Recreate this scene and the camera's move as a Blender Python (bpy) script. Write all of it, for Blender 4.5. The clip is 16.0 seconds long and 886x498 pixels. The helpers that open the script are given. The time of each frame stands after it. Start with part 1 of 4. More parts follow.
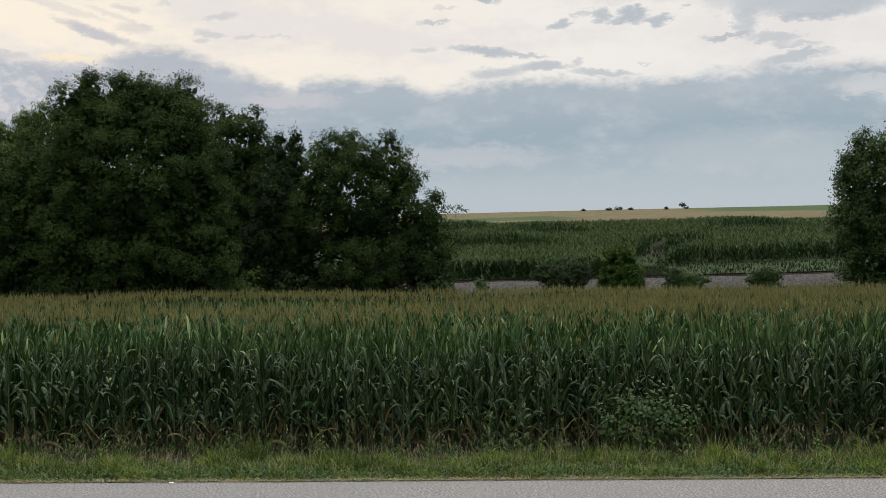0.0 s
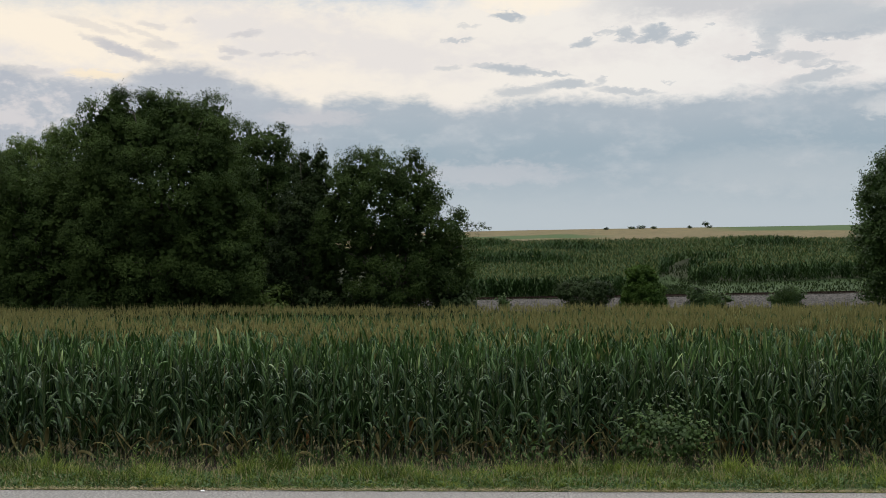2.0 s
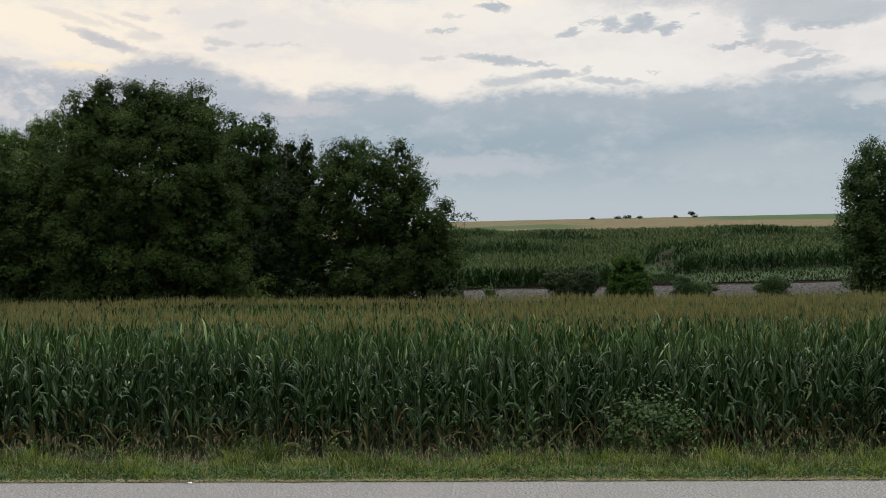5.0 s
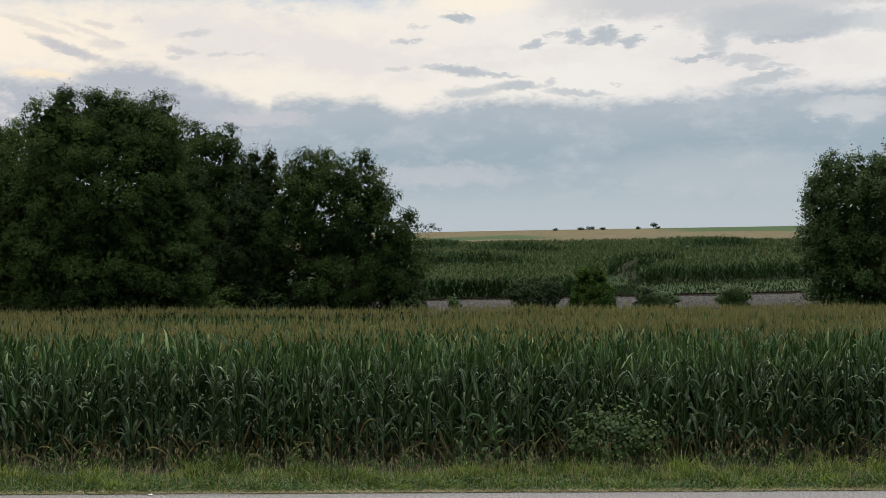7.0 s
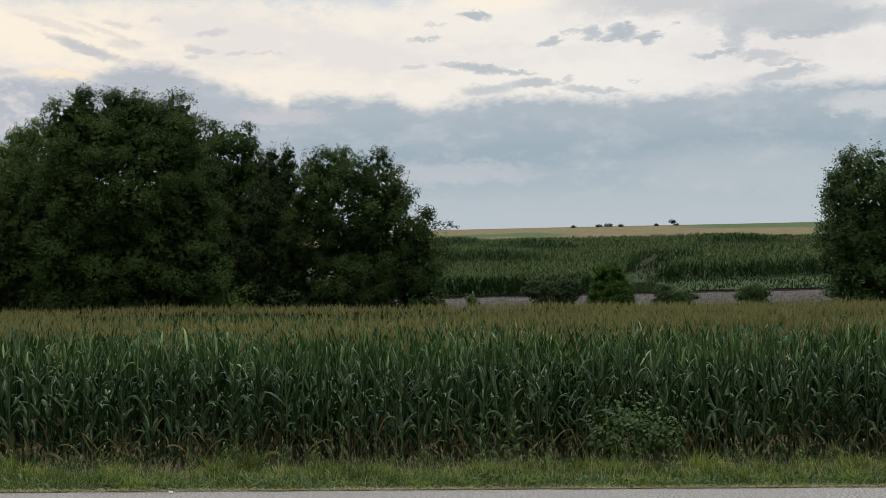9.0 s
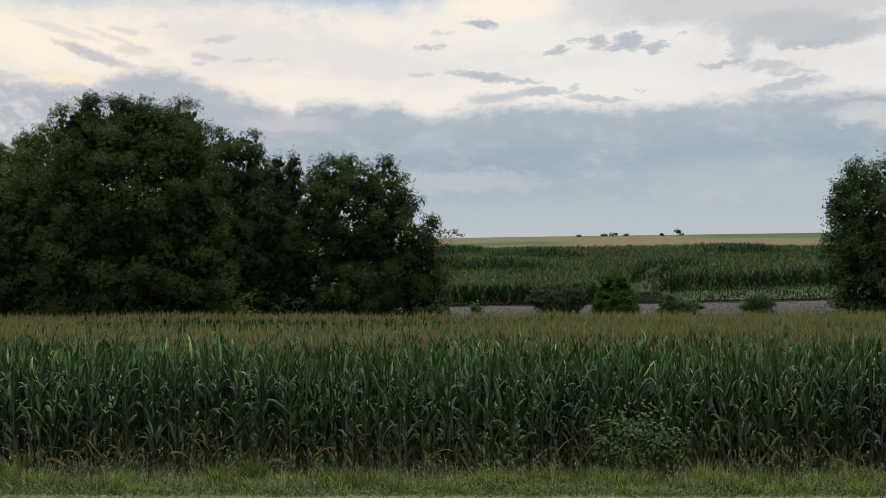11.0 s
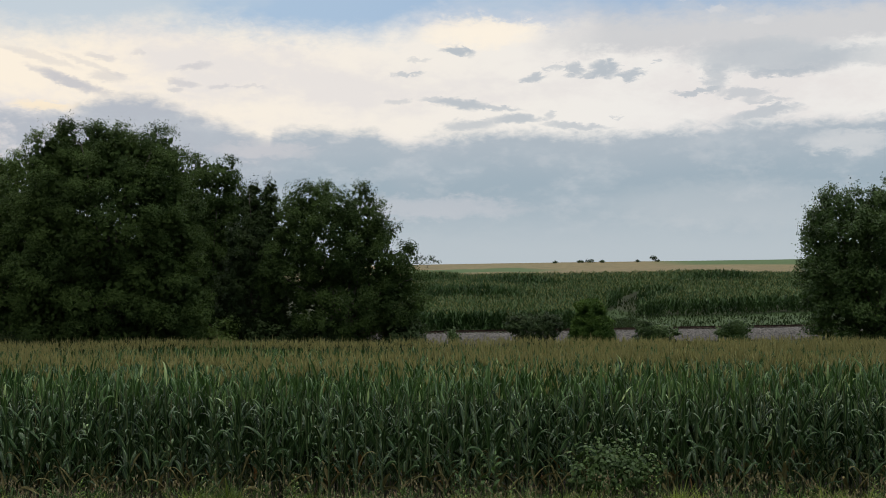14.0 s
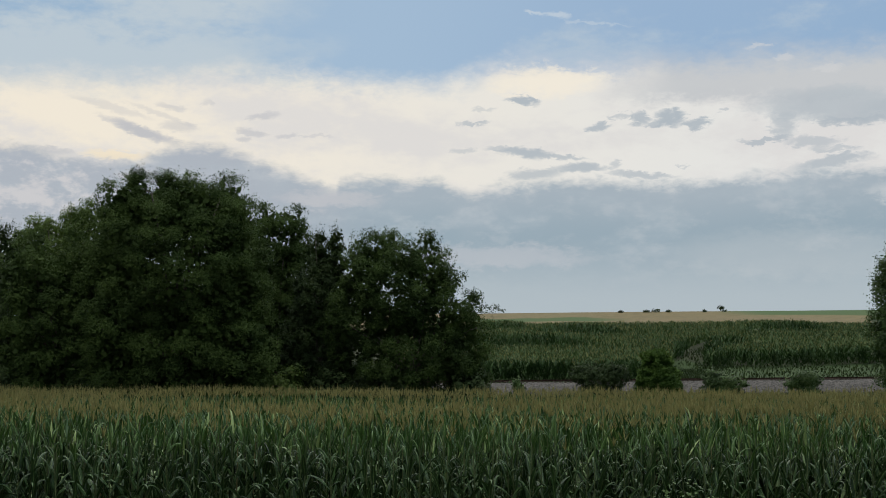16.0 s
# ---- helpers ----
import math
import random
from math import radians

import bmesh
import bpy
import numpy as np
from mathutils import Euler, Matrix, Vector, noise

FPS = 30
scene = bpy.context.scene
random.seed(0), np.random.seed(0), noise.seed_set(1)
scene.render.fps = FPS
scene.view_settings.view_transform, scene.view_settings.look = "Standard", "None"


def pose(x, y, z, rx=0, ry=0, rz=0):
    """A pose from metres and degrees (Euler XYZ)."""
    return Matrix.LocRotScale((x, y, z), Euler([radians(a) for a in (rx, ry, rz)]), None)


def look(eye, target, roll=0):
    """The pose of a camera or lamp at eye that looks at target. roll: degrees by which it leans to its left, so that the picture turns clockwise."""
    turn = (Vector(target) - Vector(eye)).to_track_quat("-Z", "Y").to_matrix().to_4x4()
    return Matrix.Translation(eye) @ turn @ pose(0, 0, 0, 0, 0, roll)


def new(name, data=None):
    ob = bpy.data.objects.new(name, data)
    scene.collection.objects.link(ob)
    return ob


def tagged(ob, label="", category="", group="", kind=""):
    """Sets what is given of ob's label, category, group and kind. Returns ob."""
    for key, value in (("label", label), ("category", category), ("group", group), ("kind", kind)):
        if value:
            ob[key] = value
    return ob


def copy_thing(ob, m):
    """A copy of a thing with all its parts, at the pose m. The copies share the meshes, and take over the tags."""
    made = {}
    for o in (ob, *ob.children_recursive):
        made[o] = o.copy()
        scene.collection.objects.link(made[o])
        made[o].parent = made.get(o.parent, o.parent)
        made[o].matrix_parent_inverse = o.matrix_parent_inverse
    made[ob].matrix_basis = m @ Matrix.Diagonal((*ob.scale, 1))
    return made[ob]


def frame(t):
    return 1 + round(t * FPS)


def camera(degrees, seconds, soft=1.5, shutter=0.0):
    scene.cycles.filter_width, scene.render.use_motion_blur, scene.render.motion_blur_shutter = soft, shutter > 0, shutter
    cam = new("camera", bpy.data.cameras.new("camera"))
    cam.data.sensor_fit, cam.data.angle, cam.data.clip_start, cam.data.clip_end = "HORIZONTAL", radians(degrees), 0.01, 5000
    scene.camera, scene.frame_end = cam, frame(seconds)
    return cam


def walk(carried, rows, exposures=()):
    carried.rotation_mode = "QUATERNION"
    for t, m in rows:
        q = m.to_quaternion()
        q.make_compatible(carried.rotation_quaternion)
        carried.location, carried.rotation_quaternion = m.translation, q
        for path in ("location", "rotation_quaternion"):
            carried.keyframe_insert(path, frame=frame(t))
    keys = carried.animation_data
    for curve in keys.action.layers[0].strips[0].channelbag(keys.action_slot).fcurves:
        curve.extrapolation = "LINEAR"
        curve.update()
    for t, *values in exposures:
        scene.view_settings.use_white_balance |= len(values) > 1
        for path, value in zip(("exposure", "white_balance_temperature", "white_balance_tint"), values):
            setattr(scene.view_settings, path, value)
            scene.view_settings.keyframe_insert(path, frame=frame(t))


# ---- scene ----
# ---------------------------------------------------------------- camera
cam = camera(38.85, 16.0, soft=0.9)
EYE = 3.2
PATH = [
    (0.0, 0.033, 0.579, 0.030, 2.070, 1.227, 0.681),
    (0.5, 0.024, 0.565, 0.035, 2.248, 1.970, 0.384),
    (1.0, 0.050, 2.703, 0.122, 3.129, 2.098, 0.361),
    (1.5, 0.037, 2.696, 0.128, 2.486, 1.945, 0.252),
    (2.0, 0.017, -0.008, 0.005, 3.083, 2.031, 0.266),
    (2.5, 0.012, -0.008, -0.000, 3.546, 1.872, 0.070),
    (3.0, -0.014, 0.033, 0.005, 4.475, 1.745, -0.108),
    (3.5, 0.000, 0.000, 0.000, 5.000, 1.400, 0.120),
    (4.0, 0.015, 0.019, -0.005, 4.239, 0.999, 0.239),
    (6.5, 0.011, -0.000, 0.012, 1.129, 2.692, 0.648),
    (7.0, 0.015, 0.003, 0.010, 0.808, 2.064, 0.405),
    (7.5, 0.024, 0.001, 0.006, 0.021, 2.007, 0.424),
    (8.0, 0.024, -0.006, 0.006, 0.025, 1.970, 0.487),
    (8.5, 0.021, 0.002, 0.004, 0.512, 1.879, 0.348),
    (9.0, 0.012, 0.006, -0.001, 1.633, 1.970, 0.619),
    (11.5, 0.014, 0.001, 0.013, 1.756, 2.607, 0.099),
    (12.0, 0.010, -0.010, 0.010, 1.266, 2.948, -0.069),
    (12.5, 0.017, -0.019, 0.007, 1.022, 3.088, 0.070),
    (13.0, 0.029, -0.016, 0.004, 0.695, 3.152, 0.277),
    (13.5, 0.016, -0.005, 0.010, 0.695, 3.267, 0.268),
    (14.0, 0.016, -0.019, 0.009, 0.779, 3.540, 0.240),
    (14.5, 0.016, -0.008, 0.016, 0.779, 3.588, 0.280),
    (15.0, 0.007, -0.014, 0.018, 1.082, 3.793, 0.129),
    (15.5, -0.006, -0.007, 0.025, 2.203, 4.660, -0.002),
    (16.0, -0.013, -0.011, 0.028, 3.698, 5.758, -0.210),
]
walk(cam, [(t, pose(x, y, EYE + z, 90 + pitch, roll, yaw)) for t, x, y, z, yaw, pitch, roll in PATH],
     exposures=((0.0, 0.0, 6500, 10), (14.8, 0.0, 6500, 10), (15.5, -0.06, 6450, 9), (16.0, -0.12, 6380, 8)))


# ---------------------------------------------------------------- sky, sun
class Nodes:
    """Short hand for building node trees."""

    def __init__(self, tree):
        self.tree = tree
        tree.nodes.clear()

    def node(self, kind, **props):
        n = self.tree.nodes.new(kind)
        for key, value in props.items():
            if key in n.inputs:
                n.inputs[key].default_value = value
        return n

    def link(self, a, b):
        self.tree.links.new(a, b)

    def feed(self, socket, value):
        if isinstance(value, (int, float)):
            socket.default_value = value
        elif isinstance(value, tuple):
            socket.default_value = (*value, 1) if len(value) == 3 and socket.type == "RGBA" else value
        else:
            self.link(value, socket)

    def math(self, op, a, b=0.0, c=0.0, clamp=False):
        n = self.node("ShaderNodeMath")
        n.operation, n.use_clamp = op, clamp
        for s, v in zip(n.inputs, (a, b, c)):
            self.feed(s, v)
        return n.outputs[0]

    def mix(self, f, a, b, blend="MIX"):
        n = self.node("ShaderNodeMix")
        n.data_type, n.blend_type = "RGBA", blend
        self.feed(n.inputs[0], f)
        self.feed(n.inputs[6], a)
        self.feed(n.inputs[7], b)
        return n.outputs[2]

    def smooth(self, v, lo, hi):
        n = self.node("ShaderNodeMapRange")
        n.interpolation_type = "SMOOTHSTEP"
        for s, x in zip((n.inputs[0], n.inputs[1], n.inputs[2]), (v, lo, hi)):
            self.feed(s, x)
        return n.outputs[0]

    def ramp(self, v, stops):
        n = self.node("ShaderNodeValToRGB")
        e = n.color_ramp.elements
        while len(e) < len(stops):
            e.new(0.5)
        for k, (at, col) in zip(e, stops):
            k.position = at
            k.color = (col, col, col, 1) if isinstance(col, float) else (*col, 1)
        self.feed(n.inputs[0], v)
        return n.outputs[0]

    def noise(self, vector, scale, detail=4.0, rough=0.55, distortion=0.0):
        n = self.node("ShaderNodeTexNoise")
        n.inputs["Scale"].default_value, n.inputs["Detail"].default_value = scale, detail
        n.inputs["Roughness"].default_value, n.inputs["Distortion"].default_value = rough, distortion
        if vector is not None:
            self.link(vector, n.inputs["Vector"])
        return n.outputs["Fac"]

    def vec(self, x, y, z=0.0):
        n = self.node("ShaderNodeCombineXYZ")
        for s, v in zip(n.inputs, (x, y, z)):
            self.feed(s, v)
        return n.outputs[0]


SUN_AZ, SUN_EL = 8.0, 36.0   # degrees right of +y, degrees up


# clouds thrown over the bright sheet: degrees right of +y, degrees up, half width, half height, lean, amount
CLOUDS_WEST = (
    (-17.43, 10.77, 1.56, 0.20, 0.30, 0.80), (-18.69, 11.74, 1.56, 0.15, 0.25, 0.30), (-16.10, 11.88, 0.66, 0.13, 0.10, 0.40),
    (-15.90, 11.02, 0.71, 0.20, 0.00, 0.40), (-14.47, 12.13, 0.25, 0.15, 0.00, 0.30), (-12.03, 11.64, 0.66, 0.15, -0.12, 0.50),
    (-12.53, 10.89, 0.66, 0.13, 0.12, 0.50), (-12.96, 10.58, 0.40, 0.10, 0.00, 0.45), (-10.99, 10.81, 0.50, 0.10, -0.20, 0.40),
    (-9.70, 10.82, 0.86, 0.05, 0.05, 0.30), (-21.16, 9.76, 0.76, 0.13, 0.00, 0.40), (-16.46, 11.49, 1.51, 0.10, 0.30, 0.30),
)
CLOUDS_MIDDLE = (
    (-0.05, 12.49, 0.63, 0.18, 0.10, 0.85), (-2.41, 11.49, 0.60, 0.10, -0.10, 0.60), (-1.70, 12.15, 0.38, 0.08, 0.00, 0.35),
    (3.39, 11.20, 0.43, 0.18, -0.20, 0.75), (4.22, 11.74, 0.50, 0.13, 0.00, 0.50), (5.19, 11.66, 0.45, 0.25, 0.10, 0.75),
    (6.64, 11.52, 0.55, 0.33, 0.00, 0.85), (7.90, 11.32, 0.55, 0.20, 0.00, 0.80), (5.88, 11.31, 0.40, 0.13, 0.00, 0.70),
    (8.91, 11.66, 0.15, 0.10, -0.20, 0.50), (7.24, 9.46, 0.20, 0.05, 0.00, 0.40),
)
CLOUDS_LOW = (
    (0.07, 10.15, 1.16, 0.23, 0.05, 0.80), (-1.23, 10.31, 0.66, 0.10, 0.00, 0.50), (1.88, 9.92, 1.01, 0.10, 0.08, 0.65),
    (-2.80, 10.26, 0.50, 0.10, 0.00, 0.40), (0.46, 9.17, 1.26, 0.23, -0.05, 0.65), (2.65, 9.43, 1.16, 0.18, 0.00, 0.75),
    (4.20, 9.56, 0.23, 0.20, 0.00, 0.50), (5.34, 9.08, 1.39, 0.13, 0.06, 0.65),
)
CLOUDS_EAST = (
    (10.74, 10.46, 0.96, 0.10, -0.05, 0.70), (14.15, 11.80, 3.28, 0.66, 0.05, 0.70), (11.68, 11.04, 0.55, 0.50, 0.00, 0.60),
    (14.61, 11.15, 1.51, 0.18, 0.00, 0.60), (12.92, 10.29, 1.11, 0.20, 0.00, 0.55), (13.87, 9.92, 1.01, 0.13, 0.05, 0.50),
    (13.73, 9.37, 1.39, 0.23, -0.10, 0.70), (18.50, 11.60, 3.00, 0.40, 0.00, 0.40),
)
# upper edge of the long bank and of the bright sheet
BANK_EDGE = (
    (-30.0, 9.6), (-23.4, 9.70), (-22.0, 9.78), (-20.8, 9.53), (-19.6, 9.38), (-17.9, 9.43), (-16.4, 9.92), (-14.9, 10.23), (-13.7, 10.07),
    (-12.4, 9.68), (-11.1, 9.28), (-9.5, 8.68), (-8.7, 8.39), (-8.4, 8.78), (-7.2, 8.92), (-5.4, 8.74), (-3.8, 8.87), (-2.5, 8.16),
    (-1.2, 8.62), (0.1, 8.74), (1.9, 8.85), (5.0, 8.70), (7.0, 8.66), (9.2, 8.77), (10.7, 8.90), (12.4, 9.08), (14.3, 9.00), (15.9, 8.95), (30.0, 9.2),
)
SHEET_TOP = (
    (-30.0, 12.7), (-23.5, 12.63), (-18.7, 12.60), (-16.2, 12.87), (-13.7, 13.24), (-11.2, 13.33), (-8.6, 13.15), (-5.9, 12.94), (-3.9, 12.96),
    (-2.5, 13.34), (-0.7, 13.84), (1.1, 13.94), (2.9, 13.66), (4.5, 13.74), (7.1, 13.82), (9.6, 13.91), (12.0, 14.01), (16.1, 13.85), (30.0, 14.2),
)


def build_sky():
    world = bpy.data.worlds.new("evening_sky")
    scene.world = world
    world.use_nodes = True
    k = Nodes(world.node_tree)
    xyz = k.node("ShaderNodeSeparateXYZ")
    k.link(k.node("ShaderNodeTexCoord").outputs["Generated"], xyz.inputs[0])
    X, Y, Z = xyz.outputs
    u = k.math("MULTIPLY", k.math("ARCTAN2", X, Y), 57.2958)      # degrees to the right of +y
    v = k.math("MULTIPLY", k.math("ARCSINE", Z), 57.2958)         # degrees up
    n1 = k.noise(k.vec(k.math("MULTIPLY", u, 0.5), v, 0.0), 0.55, 6.0, 0.6)
    n2 = k.noise(k.vec(k.math("MULTIPLY", u, 0.35), v, 7.0), 0.3, 5.0, 0.55)
    n3 = k.noise(k.vec(k.math("MULTIPLY", u, 0.55), v, 13.0), 1.4, 8.0, 0.65)
    n4 = k.noise(k.vec(k.math("MULTIPLY", u, 0.45), v, 23.0), 3.6, 6.0, 0.62, 0.6)
    d1, d2, d3, d4 = (k.math("SUBTRACT", n, 0.5) for n in (n1, n2, n3, n4))
    rag = k.math("ADD", k.math("MULTIPLY", d3, 1.2), k.math("MULTIPLY", d4, 0.9))

    def curve(points, lo, span):
        """A height in degrees that follows the direction."""
        stops = tuple(((pu + 30.0) / 60.0, (pv - lo) / span) for pu, pv in points)
        r = k.ramp(k.math("DIVIDE", k.math("ADD", u, 30.0), 60.0), stops)
        return k.math("ADD", k.math("MULTIPLY", r, span), lo)

    def blob(cu, cv, ru, rv, hard=0.85, lean=0.0, ragged=1.0):
        du = k.math("SUBTRACT", u, cu)
        dv = k.math("ADD", k.math("SUBTRACT", v, cv), k.math("MULTIPLY", du, lean))
        du = k.math("DIVIDE", k.math("ADD", du, k.math("ADD", k.math("MULTIPLY", d1, 1.6 * ragged), k.math("MULTIPLY", d4, 2.2 * ragged))), ru)
        dv = k.math("DIVIDE", k.math("ADD", dv, k.math("MULTIPLY", rag, ragged)), rv)
        r = k.math("ADD", k.math("MULTIPLY", du, du), k.math("MULTIPLY", dv, dv))
        return k.smooth(r, 1.0 + hard, 1.0 - hard)

    sky = k.node("ShaderNodeTexSky")
    sky.sky_type, sky.sun_disc = "NISHITA", False
    sky.sun_elevation, sky.sun_rotation = radians(SUN_EL), radians(SUN_AZ)
    blue = k.mix(1.0, sky.outputs[0], (0.085, 0.085, 0.085), "MULTIPLY")
    blue = k.mix(0.8, blue, k.mix(k.smooth(u, -10.0, 8.0), (0.33, 0.48, 0.65), (0.195, 0.36, 0.575)))

    # thin high cloud over the blue, denser towards the sunset side
    thin = k.math("ADD", n2, k.math("ADD", k.math("MULTIPLY", d3, 0.35), k.math("MULTIPLY", d4, 0.12)))
    high = k.math("MULTIPLY", k.smooth(thin, 0.56, 0.82), 0.5)
    left = k.math("MULTIPLY", k.smooth(k.math("ADD", u, k.math("MULTIPLY", d1, 10.0)), -8.0, -15.0), 0.8)
    left = k.math("MULTIPLY", left, k.smooth(thin, 0.28, 0.52))
    colour = k.mix(k.math("MAXIMUM", high, left), blue, (0.60, 0.66, 0.70))
    colour = k.mix(k.math("MULTIPLY", k.smooth(v, 22.0, 45.0), 0.75), colour, (0.62, 0.60, 0.56))

    # the broad bright sheet of cloud
    away = k.smooth(k.math("ABSOLUTE", k.math("ADD", u, 8.0)), 32.0, 75.0)
    pale = k.mix(k.smooth(u, -24.0, 14.0), (0.97, 0.87, 0.73), (0.85, 0.83, 0.80))
    pale = k.mix(k.math("MULTIPLY", k.smooth(k.math("ADD", n2, k.math("MULTIPLY", d3, 0.4)), 0.42, 0.66), 0.8), pale, (0.78, 0.745, 0.73))
    veil = k.math("MULTIPLY", k.smooth(k.math("ADD", u, k.math("MULTIPLY", d1, 4.0)), 2.5, 7.0), k.smooth(k.math("ADD", v, rag), 11.9, 12.7))
    pale = k.mix(k.math("MULTIPLY", veil, 0.85), pale, (0.59, 0.60, 0.62))
    pale = k.mix(away, pale, (0.40, 0.46, 0.53))
    vv = k.math("ADD", k.math("ADD", v, k.math("MULTIPLY", d1, 1.4)), k.math("MULTIPLY", rag, 0.8))
    sheet = k.smooth(k.math("SUBTRACT", vv, curve(SHEET_TOP, 10.0, 6.0)), 1.1, -0.7)
    colour = k.mix(sheet, colour, pale)
    glow = blob(1.0, 13.3, 2.5, 0.62, 0.9)
    colour = k.mix(k.math("MULTIPLY", glow, 0.85), colour, (0.985, 0.89, 0.75))
    for cu, cv, ru, rv, lean, amount in CLOUDS_WEST:
        colour = k.mix(k.math("MULTIPLY", blob(cu, cv, ru, rv * 1.15, 0.9, lean, 0.5), amount), colour, (0.50, 0.51, 0.56))
    for cu, cv, ru, rv, lean, amount in CLOUDS_MIDDLE + CLOUDS_EAST:
        colour = k.mix(k.math("MULTIPLY", blob(cu, cv, ru * 1.1, rv * 1.1, 0.85, lean, 0.75), amount), colour, (0.42, 0.475, 0.53))
    for cu, cv, ru, rv in ((13.7, 13.45, 0.6, 0.16), (11.8, 14.0, 0.4, 0.15), (10.6, 14.5, 0.6, 0.09)):
        colour = k.mix(k.math("MULTIPLY", blob(cu, cv, ru, rv, 0.9, 0.0, 0.6), 0.45), colour, (0.74, 0.72, 0.71))
    for cu, cv, ru, rv, amount in ((0.5, 16.4, 0.4, 0.09, 0.6), (1.5, 16.25, 0.6, 0.13, 0.6), (3.3, 15.85, 1.6, 0.05, 0.35)):
        colour = k.mix(k.math("MULTIPLY", blob(cu, cv, ru, rv, 0.9, 0.12, 0.45), amount), colour, (0.66, 0.71, 0.76))

    # the long grey-blue bank, with its broken upper edge
    edge = curve(BANK_EDGE, 6.0, 6.0)
    low = k.math("ADD", k.math("ADD", v, k.math("MULTIPLY", rag, 0.75)), k.math("MULTIPLY", d1, 0.7))
    bank = k.smooth(k.math("SUBTRACT", low, edge), 0.36, -0.46)
    depth = k.math("SUBTRACT", edge, v)
    body = k.mix(k.smooth(depth, 0.2, 2.6), (0.42, 0.48, 0.535), (0.345, 0.43, 0.495))
    body = k.mix(k.math("MULTIPLY", k.smooth(k.math("ADD", u, k.math("MULTIPLY", d1, 6.0)), -4.0, -15.0), 0.85), body, (0.475, 0.50, 0.555))
    body = k.mix(k.math("MULTIPLY", k.smooth(k.math("ADD", n1, k.math("MULTIPLY", d2, 0.6)), 0.45, 0.75), 0.45), body, (0.53, 0.58, 0.62))
    body = k.mix(k.math("MULTIPLY", k.smooth(k.math("ADD", n3, k.math("MULTIPLY", d1, 0.8)), 0.48, 0.72), 0.22), body, (0.62, 0.63, 0.65))
    body = k.mix(k.smooth(k.math("ADD", v, k.math("MULTIPLY", d1, 2.0)), 6.4, 3.2), body, (0.48, 0.54, 0.58))
    body = k.mix(k.math("MULTIPLY", k.smooth(k.math("ABSOLUTE", u), 40.0, 90.0), 0.5), body, (0.28, 0.33, 0.38))
    body = k.mix(k.math("MULTIPLY", blob(-1.5, 5.4, 4.0, 0.5, 0.9), 0.5), body, (0.60, 0.60, 0.63))
    body = k.mix(k.math("MULTIPLY", blob(-9.0, 7.9, 2.2, 0.4, 0.9), 0.5), body, (0.66, 0.63, 0.64))
    body = k.mix(k.math("MULTIPLY", blob(12.0, 5.4, 5.0, 1.0, 0.95), 0.35), body, (0.58, 0.61, 0.63))
    body = k.mix(k.math("MULTIPLY", blob(17.2, 8.0, 1.9, 0.5, 0.9), 0.5), body, (0.76, 0.75, 0.74))
    torn = k.math("MULTIPLY", k.smooth(u, -15.5, -20.5), k.smooth(k.math("ADD", n1, k.math("MULTIPLY", d3, 0.8)), 0.46, 0.64))
    body = k.mix(k.math("MULTIPLY", torn, 0.6), body, (0.76, 0.71, 0.70))
    colour = k.mix(bank, colour, body)
    for cu, cv, ru, rv, lean, amount in CLOUDS_LOW:
        colour = k.mix(k.math("MULTIPLY", blob(cu, cv, ru, rv * 1.1, 0.85, lean, 0.55), amount), colour, (0.42, 0.475, 0.53))
    gold = blob(-18.6, 9.68, 1.3, 0.2, 0.9, 0.0, 0.5)
    colour = k.mix(k.math("MULTIPLY", gold, 0.7), colour, (1.0, 0.84, 0.60))
    # away from the sunset the low sky is already dusky
    dusk = k.math("MULTIPLY", k.smooth(k.math("ABSOLUTE", k.math("SUBTRACT", u, 25.0)), 55.0, 110.0), k.smooth(v, 46.0, 18.0))
    colour = k.mix(k.math("MULTIPLY", dusk, 0.85), colour, (0.10, 0.125, 0.16))
    # below the horizon: dull ground tone
    colour = k.mix(k.smooth(v, -0.5, -3.0), colour, (0.06, 0.07, 0.05))

    # the cloud thins overhead, and the dome grows brighter there
    lift = k.math("ADD", 1.0, k.math("MULTIPLY", k.smooth(v, 26.0, 62.0), OVERHEAD))
    colour = k.mix(1.0, colour, k.vec(lift, lift, lift), "MULTIPLY")
    back = k.node("ShaderNodeBackground", Strength=SKY_STRENGTH)
    k.link(colour, back.inputs[0])
    out = k.node("ShaderNodeOutputWorld")
    k.link(back.outputs[0], out.inputs[0])


SKY_STRENGTH, OVERHEAD = 1.0, 3.5
build_sky()
sun = new("sun", bpy.data.lights.new("sun", "SUN"))
sun.data.energy, sun.data.angle, sun.data.color = 0.5, radians(35), (1.0, 0.88, 0.72)
sun_way = Vector((math.sin(radians(SUN_AZ)) * math.cos(radians(SUN_EL)), math.cos(radians(SUN_AZ)) * math.cos(radians(SUN_EL)), math.sin(radians(SUN_EL))))
sun.matrix_world = look(tuple(sun_way * 50), (0, 0, 0))


# ---------------------------------------------------------------- materials
def material(name):
    m = bpy.data.materials.new(name)
    m.use_nodes = True
    return m, Nodes(m.node_tree)


